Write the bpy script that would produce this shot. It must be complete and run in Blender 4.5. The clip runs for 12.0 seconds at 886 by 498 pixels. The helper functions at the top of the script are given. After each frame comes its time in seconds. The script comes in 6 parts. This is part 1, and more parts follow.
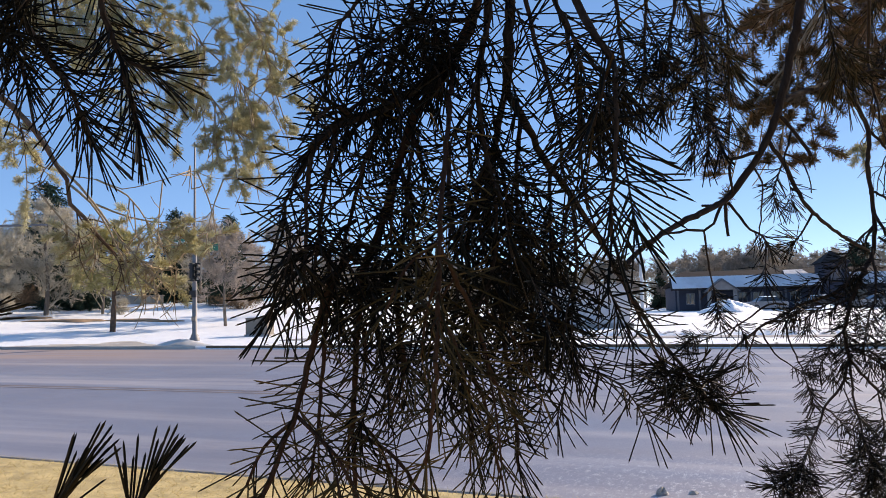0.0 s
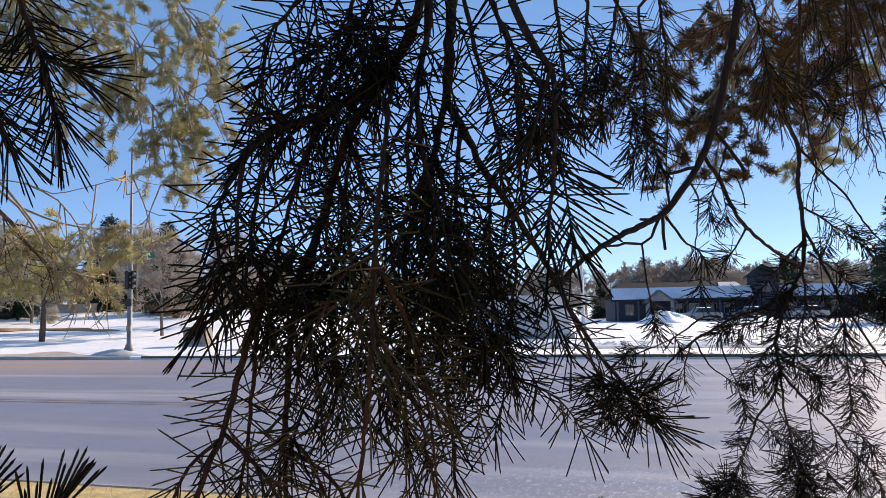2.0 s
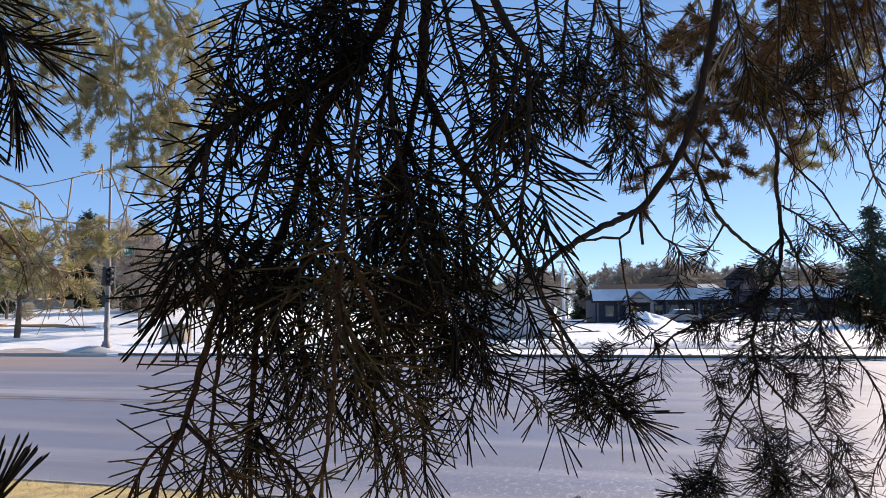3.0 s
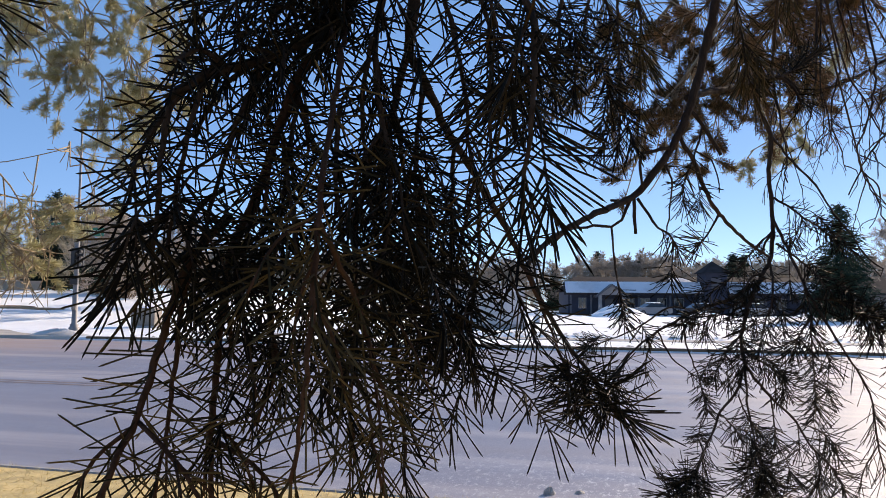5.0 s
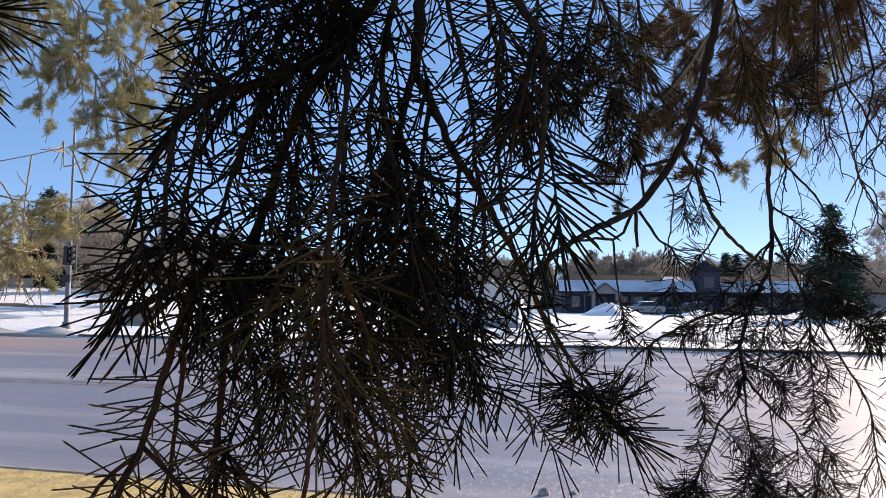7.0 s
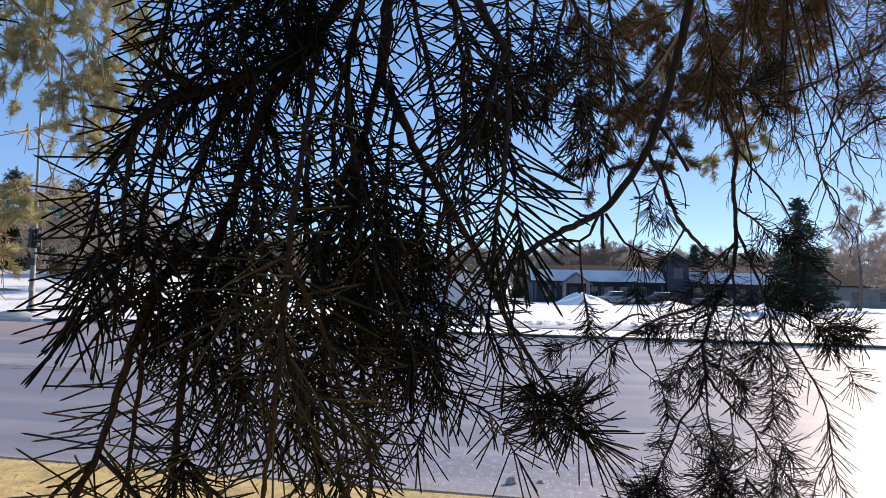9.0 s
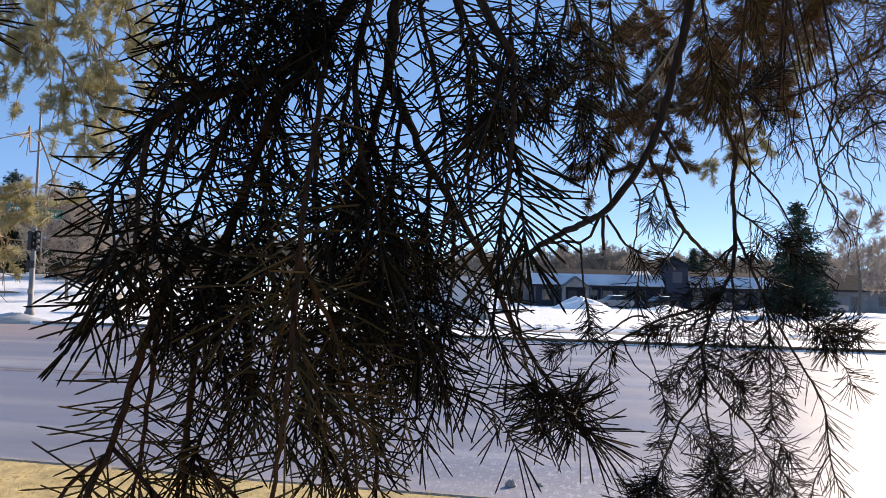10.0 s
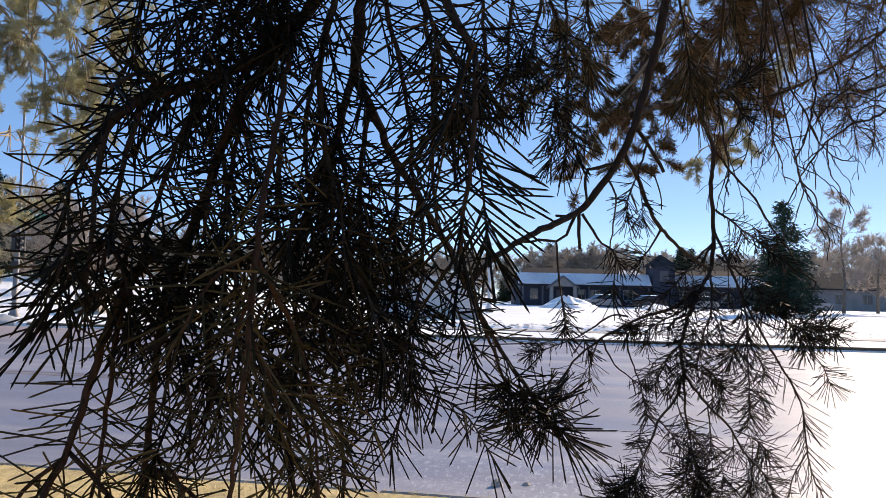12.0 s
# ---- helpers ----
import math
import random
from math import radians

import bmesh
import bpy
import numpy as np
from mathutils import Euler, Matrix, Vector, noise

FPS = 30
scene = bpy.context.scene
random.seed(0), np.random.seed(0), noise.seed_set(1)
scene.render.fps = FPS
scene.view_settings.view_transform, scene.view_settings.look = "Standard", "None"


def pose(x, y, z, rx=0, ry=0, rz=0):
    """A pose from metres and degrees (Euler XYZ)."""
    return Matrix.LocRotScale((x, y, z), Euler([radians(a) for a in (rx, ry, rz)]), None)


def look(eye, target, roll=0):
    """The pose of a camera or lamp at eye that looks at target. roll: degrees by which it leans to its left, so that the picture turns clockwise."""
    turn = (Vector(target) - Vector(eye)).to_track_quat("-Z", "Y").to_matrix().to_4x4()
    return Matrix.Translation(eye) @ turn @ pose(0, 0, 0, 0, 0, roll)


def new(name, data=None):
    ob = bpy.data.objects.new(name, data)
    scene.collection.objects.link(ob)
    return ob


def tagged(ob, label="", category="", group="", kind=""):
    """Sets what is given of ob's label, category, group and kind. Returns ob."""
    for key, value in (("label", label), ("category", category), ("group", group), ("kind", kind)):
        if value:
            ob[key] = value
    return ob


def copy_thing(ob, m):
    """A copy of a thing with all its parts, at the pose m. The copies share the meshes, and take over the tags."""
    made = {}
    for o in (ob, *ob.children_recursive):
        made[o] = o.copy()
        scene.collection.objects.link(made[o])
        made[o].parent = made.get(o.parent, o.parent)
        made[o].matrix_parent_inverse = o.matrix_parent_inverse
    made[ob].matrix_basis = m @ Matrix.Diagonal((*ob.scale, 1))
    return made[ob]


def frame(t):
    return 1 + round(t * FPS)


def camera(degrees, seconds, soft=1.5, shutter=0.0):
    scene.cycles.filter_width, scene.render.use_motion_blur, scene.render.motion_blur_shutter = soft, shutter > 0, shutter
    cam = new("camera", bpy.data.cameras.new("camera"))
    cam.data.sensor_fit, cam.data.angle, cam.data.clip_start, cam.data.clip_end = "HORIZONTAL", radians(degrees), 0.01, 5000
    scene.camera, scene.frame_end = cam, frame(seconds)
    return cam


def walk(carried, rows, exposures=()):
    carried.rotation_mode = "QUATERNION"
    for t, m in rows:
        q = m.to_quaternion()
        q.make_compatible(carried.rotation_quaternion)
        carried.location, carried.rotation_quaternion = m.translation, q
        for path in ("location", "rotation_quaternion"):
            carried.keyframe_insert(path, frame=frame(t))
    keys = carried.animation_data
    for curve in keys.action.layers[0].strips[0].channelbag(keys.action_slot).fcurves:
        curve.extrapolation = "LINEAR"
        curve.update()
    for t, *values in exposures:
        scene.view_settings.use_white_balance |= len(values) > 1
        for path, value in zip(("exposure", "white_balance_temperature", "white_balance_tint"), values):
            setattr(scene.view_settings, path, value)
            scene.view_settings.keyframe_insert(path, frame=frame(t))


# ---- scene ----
cam = camera(60.9, 12.0, soft=0.9)
EXPO, SKY, SUN = 0.685, 0.145, 4.5
PATH = [
    (0, (0.0, 0.0, 1.6), (-0.017, 1.994, 1.753), -1.4),
    (0.5, (0.001, -0.008, 1.604), (0.047, 1.985, 1.768), -1.4),
    (1, (0.015, 0.003, 1.603), (0.106, 1.994, 1.771), -1.4),
    (1.5, (0.021, 0.016, 1.6), (0.138, 2.005, 1.774), -1.2),
    (2, (0.007, 0.016, 1.603), (0.139, 2.004, 1.779), -1.2),
    (2.5, (0.008, 0.019, 1.597), (0.158, 2.005, 1.774), -0.9),
    (3, (0.018, 0.034, 1.593), (0.198, 2.018, 1.767), -0.7),
    (3.5, (0.016, 0.056, 1.591), (0.231, 2.038, 1.751), -0.6),
    (5.5, (0.013, 0.11, 1.596), (0.26, 2.09, 1.741), 0.5),
    (6, (0.011, 0.11, 1.603), (0.253, 2.09, 1.754), 0.5),
    (6.5, (0.006, 0.113, 1.607), (0.255, 2.092, 1.757), 0.5),
    (7, (0.002, 0.109, 1.615), (0.265, 2.087, 1.755), 0.5),
    (7.5, (0.011, 0.103, 1.628), (0.297, 2.078, 1.757), 0.4),
    (9.5, (0.008, 0.107, 1.633), (0.348, 2.075, 1.74), 1.3),
    (10, (0.002, 0.093, 1.628), (0.339, 2.061, 1.746), 1.3),
    (10.5, (0.003, 0.089, 1.631), (0.336, 2.057, 1.757), 1.3),
    (11, (0.012, 0.09, 1.627), (0.347, 2.057, 1.756), 1.2),
    (11.5, (0.016, 0.094, 1.628), (0.361, 2.061, 1.751), 1.1),
    (12, (0.023, 0.098, 1.628), (0.391, 2.06, 1.746), 1.1),
]

walk(cam, [(t, look(eye, target, roll)) for t, eye, target, roll in PATH], exposures=[(0.0, EXPO, 8050, 16), (12.0, EXPO, 8050, 16)])

# ---- world, sun ----
SUN_AZ, SUN_EL = 50.0, 25.0
sky_world = bpy.data.worlds.new("sky")
scene.world = sky_world
sky_world.use_nodes = True
wt = sky_world.node_tree
sky = wt.nodes.new("ShaderNodeTexSky")
sky.sky_type, sky.sun_disc = "NISHITA", False
sky.sun_elevation, sky.sun_rotation = radians(SUN_EL), radians(SUN_AZ)
sky.altitude, sky.air_density, sky.dust_density, sky.ozone_density = 1600, 0.6, 0.1, 3.5
even = wt.nodes.new("ShaderNodeMix")  # thin clear winter air: an even blue over the whole sky
even.data_type, even.inputs[0].default_value = "RGBA", 0.52
even.inputs[7].default_value = (0.50, 1.74, 4.2, 1)
wt.links.new(sky.outputs[0], even.inputs[6])
wt.links.new(even.outputs[2], wt.nodes["Background"].inputs[0])
wt.nodes["Background"].inputs[1].default_value = SKY
sun = new("sun", bpy.data.lights.new("sun", "SUN"))
sun.data.energy, sun.data.angle, sun.data.color = SUN, radians(0.53), (1.0, 0.94, 0.86)
az, el = radians(SUN_AZ), radians(SUN_EL)
sun.matrix_world = look((40 * math.sin(az) * math.cos(el), 40 * math.cos(az) * math.cos(el), 40 * math.sin(el)), (0, 0, 0))

# ---- materials ----


class Mat:
    """A small builder of node materials."""

    def __init__(self, name, rough=0.6, metal=0.0, spec=0.5):
        self.m = bpy.data.materials.new(name)
        self.m.use_nodes = True
        self.t = self.m.node_tree
        self.b = self.t.nodes["Principled BSDF"]
        self.b.inputs["Roughness"].default_value = rough
        self.b.inputs["Metallic"].default_value = metal
        self.b.inputs["Specular IOR Level"].default_value = spec
        self.co = self.t.nodes.new("ShaderNodeTexCoord").outputs["Object"]

    def node(self, kind, **kw):
        n = self.t.nodes.new(kind)
        for k, v in kw.items():
            n.inputs[k].default_value = v
        return n

    def link(self, a, b):
        self.t.links.new(a, b)

    def stretch(self, sx, sy, sz, turn=0.0):
        n = self.node("ShaderNodeMapping", Scale=(sx, sy, sz), Rotation=(0, 0, turn))
        self.link(self.co, n.inputs[0])
        return n.outputs[0]

    def noise(self, scale, detail=4.0, rough=0.55, co=None, distort=0.0):
        n = self.node("ShaderNodeTexNoise", Scale=scale, Detail=detail, Roughness=rough, Distortion=distort)
        self.link(co or self.co, n.inputs["Vector"])
        return n.outputs["Fac"]

    def ramp(self, fac, *stops):
        n = self.t.nodes.new("ShaderNodeValToRGB")
        e = n.color_ramp.elements
        while len(e) < len(stops):
            e.new(0.5)
        for k, (p, c) in zip(e, stops):
            k.position, k.color = p, (*c, 1) if len(c) == 3 else c
        self.link(fac, n.inputs[0])
        return n.outputs[0]

    def mix(self, fac, a, b, how="MIX"):
        n = self.t.nodes.new("ShaderNodeMix")
        n.data_type, n.blend_type = "RGBA", how
        for s, v in ((n.inputs[0], fac), (n.inputs[6], a), (n.inputs[7], b)):
            if isinstance(v, (int, float)):
                s.default_value = v
            elif isinstance(v, tuple):
                s.default_value = (*v, 1)
            else:
                self.link(v, s)
        return n.outputs[2]

    def color(self, out):
        if isinstance(out, tuple):
            self.b.inputs["Base Color"].default_value = (*out, 1)
        else:
            self.link(out, self.b.inputs["Base Color"])
        return self

    def rough(self, out):
        self.link(out, self.b.inputs["Roughness"])
        return self

    def bump(self, height, strength=0.4, dist=0.01):
        n = self.node("ShaderNodeBump", Strength=strength, Distance=dist)
        self.link(height, n.inputs["Height"])
        self.link(n.outputs[0], self.b.inputs["Normal"])
        return self

    def random(self):
        return self.t.nodes.new("ShaderNodeObjectInfo").outputs["Random"]

    def island(self):
        return self.t.nodes.new("ShaderNodeNewGeometry").outputs["Random Per Island"]


def needle_mat(name, stops, rough=0.6, thin=0.0):
    m = Mat(name, rough, 0, 0.06)
    col = m.ramp(m.island(), *stops)
    m.color(col)
    if thin:
        back, both = m.t.nodes.new("ShaderNodeBsdfTranslucent"), m.node("ShaderNodeMixShader", Fac=thin)
        m.link(col, back.inputs[0])
        m.link(m.b.outputs[0], both.inputs[1])
        m.link(back.outputs[0], both.inputs[2])
        m.link(both.outputs[0], m.t.nodes["Material Output"].inputs[0])
    return m.m


def bark_mat(name, dark, light, scale):
    m = Mat(name, 0.9, 0, 0.08)
    n = m.noise(scale, 6, 0.7, m.stretch(1, 1, 0.35))
    big = m.noise(scale * 0.12, 3)
    c = m.ramp(n, (0.3, dark), (0.7, light))
    m.color(m.mix(m.ramp(big, (0.35, (0, 0, 0)), (0.65, (1, 1, 1))), c, m.mix(0.35, c, dark)))
    m.bump(n, 0.7, 0.3 / scale)
    return m.m


def plain_mat(name, col, rough=0.6, metal=0.0, scale=6.0, vary=0.25):
    m = Mat(name, rough, metal)
    n = m.noise(scale, 5, 0.65)
    fine = m.noise(scale * 14, 3)
    dark = tuple(v * (1 - vary) for v in col)
    c = m.mix(m.ramp(n, (0.35, (0, 0, 0)), (0.65, (1, 1, 1))), col, dark)
    m.color(m.mix(m.ramp(fine, (0.45, (0, 0, 0)), (0.75, (0.5, 0.5, 0.5))), c, dark))
    m.bump(fine, 0.2, 0.02 / scale)
    return m.m


# near-black ramp: the shade on the backlit branches is in the needle colour
NEEDLE_SHADE = needle_mat("shaded_pine_needle", ((0.0, (0.007, 0.0065, 0.006)), (0.5, (0.012, 0.0105, 0.008)), (0.8, (0.026, 0.021, 0.013)), (1.0, (0.065, 0.042, 0.021))))
# paler copy: ground and sun light on lower shoots put into the colour
NEEDLE_OLIVE_LIT = needle_mat("lit_olive_needle", ((0.0, (0.024, 0.02, 0.011)), (0.5, (0.066, 0.05, 0.025)), (0.85, (0.13, 0.094, 0.045)), (1.0, (0.20, 0.13, 0.06))), 0.6, 0.15)
NEEDLE_RED = needle_mat("old_needle", ((0.0, (0.085, 0.068, 0.036)), (0.5, (0.18, 0.12, 0.07)), (1.0, (0.32, 0.20, 0.12))), 0.6, 0.45)
# sunlight put into the colour: paler than the needles themselves
NEEDLE_SUN = needle_mat("sunlit_needle", ((0.0, (0.56, 0.53, 0.32)), (0.5, (0.72, 0.68, 0.46)), (1.0, (0.84, 0.80, 0.62))), 0.6, 0.35)
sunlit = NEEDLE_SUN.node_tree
tone = sunlit.nodes.new("ShaderNodeTexNoise")  # bright and shaded tufts, mottled into the needle colour
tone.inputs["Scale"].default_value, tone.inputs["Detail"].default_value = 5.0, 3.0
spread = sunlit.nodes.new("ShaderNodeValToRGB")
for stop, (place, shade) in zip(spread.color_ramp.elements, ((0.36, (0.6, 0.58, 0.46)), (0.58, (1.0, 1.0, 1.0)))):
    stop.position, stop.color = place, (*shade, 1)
tuft_light = sunlit.nodes.new("ShaderNodeMix")
tuft_light.data_type, tuft_light.blend_type, tuft_light.inputs[0].default_value = "RGBA", "MULTIPLY", 1.0
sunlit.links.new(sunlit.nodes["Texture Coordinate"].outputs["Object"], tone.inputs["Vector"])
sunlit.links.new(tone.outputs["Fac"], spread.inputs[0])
sunlit.links.new(spread.outputs[0], tuft_light.inputs[7])
sunlit.links.new(sunlit.nodes["Color Ramp"].outputs[0], tuft_light.inputs[6])
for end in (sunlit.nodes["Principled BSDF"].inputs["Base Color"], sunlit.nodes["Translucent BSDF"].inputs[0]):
    sunlit.links.new(tuft_light.outputs[2], end)
NEEDLE_FAR = needle_mat("far_needle", ((0.0, (0.40, 0.37, 0.16)), (0.5, (0.54, 0.49, 0.24)), (1.0, (0.66, 0.59, 0.33))), 0.6, 0.55)
SPRUCE = needle_mat("spruce_needle", ((0.0, (0.014, 0.03, 0.022)), (0.6, (0.03, 0.055, 0.038)), (1.0, (0.055, 0.08, 0.05))), 0.6)
# bark tones hold the light: dark for shaded twigs, pale for sunlit boughs
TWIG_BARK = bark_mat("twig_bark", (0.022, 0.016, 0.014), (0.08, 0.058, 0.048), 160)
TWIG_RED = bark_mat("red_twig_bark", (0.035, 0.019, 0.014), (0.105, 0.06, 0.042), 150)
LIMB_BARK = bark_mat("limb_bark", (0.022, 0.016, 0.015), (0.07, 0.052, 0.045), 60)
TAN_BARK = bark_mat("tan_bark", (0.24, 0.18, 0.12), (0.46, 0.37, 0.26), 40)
TRUNK_BARK = bark_mat("trunk_bark", (0.06, 0.04, 0.03), (0.20, 0.13, 0.09), 14)
GREY_BARK = needle_mat("grey_twigs", ((0.0, (0.39, 0.355, 0.28)), (0.5, (0.48, 0.44, 0.36)), (1.0, (0.58, 0.54, 0.455))), 0.9, 0.5)
GREY_TRUNK = bark_mat("grey_trunk", (0.10, 0.085, 0.07), (0.24, 0.20, 0.165), 9)
FAR_BARK = needle_mat("brown_twigs", ((0.0, (0.29, 0.25, 0.22)), (0.5, (0.38, 0.33, 0.29)), (1.0, (0.48, 0.42, 0.37))), 0.9, 0.4)


def road_mat():
    m = Mat("wet_asphalt", 0.4, 0, 0.36)
    long = m.stretch(0.03, 0.5, 1)
    streak = m.noise(1.0, 6, 0.65, long, 0.3)
    patch = m.noise(0.22, 4, 0.6)
    grit = m.noise(60, 3, 0.7)
    base = m.ramp(patch, (0.3, (0.168, 0.172, 0.216)), (0.7, (0.224, 0.222, 0.268)))
    salt = m.ramp(streak, (0.5, (0, 0, 0)), (0.68, (0.8, 0.8, 0.8)))
    c = m.mix(salt, base, (0.42, 0.38, 0.385))
    c = m.mix(m.ramp(grit, (0.5, (0, 0, 0)), (0.85, (0.4, 0.4, 0.4))), c, (0.09, 0.075, 0.085))
    sep = m.t.nodes.new("ShaderNodeSeparateXYZ")
    m.link(m.co, sep.inputs[0])
    span = m.node("ShaderNodeMapRange")
    span.inputs[1].default_value, span.inputs[2].default_value = 5.7, 10.7
    m.link(sep.outputs[1], span.inputs[0])
    band = m.ramp(span.outputs[0], (0.02, (0, 0, 0)), (0.16, (1, 1, 1)), (0.36, (0.9, 0.9, 0.9)), (0.6, (0, 0, 0)))
    reach = m.node("ShaderNodeMapRange")
    reach.inputs[1].default_value, reach.inputs[2].default_value = -4.0, 1.0
    m.link(sep.outputs[0], reach.inputs[0])
    band = m.mix(1.0, band, reach.outputs[0], "MULTIPLY")
    off = m.node("ShaderNodeMapRange")
    off.inputs[1].default_value, off.inputs[2].default_value = -9.0, -24.0
    m.link(sep.outputs[0], off.inputs[0])
    over = m.node("ShaderNodeMapRange")
    over.inputs[1].default_value, over.inputs[2].default_value = 15.0, 25.0
    m.link(sep.outputs[1], over.inputs[0])
    mud = m.ramp(m.noise(1.0, 5, 0.6, m.stretch(0.05, 0.45, 1), 0.4), (0.38, (0.15, 0.15, 0.15)), (0.62, (0.9, 0.9, 0.9)))  # carried out of the side street
    mud = m.mix(1.0, mud, m.mix(1.0, off.outputs[0], over.outputs[0], "MULTIPLY"), "MULTIPLY")
    c = m.mix(mud, c, (0.38, 0.26, 0.20))
    crumbs = m.ramp(m.noise(12, 12, 0.85, m.stretch(1.5, 0.6, 1), 0.2), (0.52, (0, 0, 0)), (0.62, (1, 1, 1)))
    c = m.mix(m.mix(1.0, band, crumbs, "MULTIPLY"), c, (0.74, 0.73, 0.75))
    m.color(c)
    gloss = m.ramp(m.noise(0.35, 5, 0.6, m.stretch(0.35, 1.6, 1)), (0.35, (0.38, 0.38, 0.38)), (0.65, (0.55, 0.55, 0.55)))
    m.rough(m.mix(mud, gloss, (0.9, 0.9, 0.9)))
    m.bump(grit, 0.55, 0.006)
    return m.m


def snow_mat(name, clean, dirt, lo, hi):
    m = Mat(name, 0.55, 0, 0.3)
    big = m.noise(0.16, 6, 0.6)
    lump = m.noise(2.2, 6, 0.6)
    fine = m.noise(40, 4, 0.7)
    c = m.mix(m.ramp(big, (lo, (0, 0, 0)), (hi, (1, 1, 1))), clean, dirt)
    c = m.mix(m.ramp(lump, (0.6, (0, 0, 0)), (0.85, (0.45, 0.45, 0.45))), c, dirt)
    m.color(c)
    n = m.node("ShaderNodeMath")
    m.link(lump, n.inputs[0])
    m.link(fine, n.inputs[1])
    m.bump(n.outputs[0], 0.6, 0.05)
    return m.m


ROAD = road_mat()
# roof snow, greyer and bluer than SNOW to carry the shade in its colour
SHADED_SNOW = snow_mat("shaded_roof_snow", (0.66, 0.68, 0.72), (0.30, 0.29, 0.30), 0.5, 0.75)
SNOW = snow_mat("snow", (0.86, 0.87, 0.89), (0.70, 0.70, 0.72), 0.5, 0.75)
DIRTY_SNOW = snow_mat("dirty_snow", (0.70, 0.68, 0.66), (0.36, 0.32, 0.28), 0.42, 0.62)
SLUSH = snow_mat("road_slush", (0.62, 0.57, 0.51), (0.34, 0.29, 0.25), 0.38, 0.6)
CONCRETE = plain_mat("kerb_concrete", (0.36, 0.34, 0.33), 0.85, 0, 3.0, 0.4)
PALE_STONE = plain_mat("pale_stone", (0.52, 0.50, 0.50), 0.8, 0, 2.0, 0.2)
STEEL = plain_mat("galvanised_steel", (0.22, 0.215, 0.22), 0.6, 0.3, 3.0, 0.3)
PALE_STEEL = plain_mat("pale_painted_steel", (0.55, 0.55, 0.56), 0.5, 0, 3.0, 0.15)
SIGNAL_BLACK = plain_mat("signal_black", (0.012, 0.012, 0.013), 0.5, 0, 8.0, 0.2)
LENS_DARK = plain_mat("dull_lens", (0.30, 0.29, 0.26), 0.25, 0, 8.0, 0.2)
LENS_GREY = plain_mat("pale_lens", (0.35, 0.35, 0.33), 0.3, 0, 8.0, 0.2)
SIGN_GREEN = plain_mat("sign_green", (0.012, 0.17, 0.11), 0.45, 0, 3.0, 0.15)
SIGN_WHITE = plain_mat("sign_white", (0.75, 0.78, 0.76), 0.5, 0, 3.0, 0.1)
BOX_TAN = plain_mat("tan_cabinet", (0.22, 0.185, 0.15), 0.6, 0, 3.0, 0.2)
SIDING = plain_mat("dark_siding", (0.032, 0.038, 0.062), 0.8, 0, 1.2, 0.3)
SIDING_PALE = plain_mat("pale_siding", (0.28, 0.26, 0.25), 0.8, 0, 1.2, 0.3)
BRICK_RED = plain_mat("red_wall", (0.36, 0.16, 0.11), 0.8, 0, 1.0, 0.25)
SHINGLE = plain_mat("brown_shingle", (0.052, 0.045, 0.046), 0.9, 0, 1.5, 0.35)
SHINGLE.node_tree.nodes["Principled BSDF"].inputs["Specular IOR Level"].default_value = 0.05
TRIM = plain_mat("trim_paint", (0.09, 0.09, 0.10), 0.6, 0, 2.0, 0.2)
TRIM_PALE = plain_mat("pale_trim", (0.26, 0.26, 0.26), 0.6, 0, 2.0, 0.15)
CAR_SILVER = plain_mat("silver_car_paint", (0.26, 0.27, 0.29), 0.3, 0.5, 1.0, 0.1)
CAR_DARK = plain_mat("dark_car_paint", (0.035, 0.038, 0.045), 0.25, 0.2, 1.0, 0.1)
RUBBER = plain_mat("tyre_rubber", (0.02, 0.02, 0.021), 0.85, 0, 8.0, 0.2)
YELLOW = plain_mat("worn_yellow_paint", (0.27, 0.215, 0.205), 0.7, 0, 2.0, 0.5)
WHITE_LINE = plain_mat("worn_white_paint", (0.5, 0.48, 0.48), 0.7, 0, 2.0, 0.45)
WOODS = needle_mat("woods_twigs", ((0.0, (0.24, 0.215, 0.185)), (0.5, (0.32, 0.285, 0.25)), (1.0, (0.40, 0.36, 0.32))), 0.9, 0.4)
SHRUB_BROWN = needle_mat("brown_shrub", ((0.0, (0.10, 0.065, 0.04)), (1.0, (0.24, 0.16, 0.10))), 0.8)
GRASS_DRY = needle_mat("dry_grass_blade", ((0.0, (0.42, 0.31, 0.12)), (0.5, (0.62, 0.48, 0.22)), (1.0, (0.74, 0.62, 0.34))), 0.7, 0.3)
TURF = plain_mat("dry_turf", (0.62, 0.47, 0.22), 0.95, 0, 5.0, 0.45)
BROWN_TURF = plain_mat("brown_turf", (0.36, 0.235, 0.145), 0.95, 0, 2.0, 0.4)
WET_CONCRETE = plain_mat("wet_concrete", (0.20, 0.125, 0.075), 0.95, 0, 3.0, 0.4)
TAN_BLOCK = plain_mat("tan_block", (0.60, 0.47, 0.36), 0.85, 0, 2.0, 0.2)
glass = Mat("window_glass", 0.08, 0, 0.6)
glass.color((0.02, 0.024, 0.03))
GLASS = glass.m

# ---- mesh builders ----
UP = np.array([0.0, 0.0, 1.0])


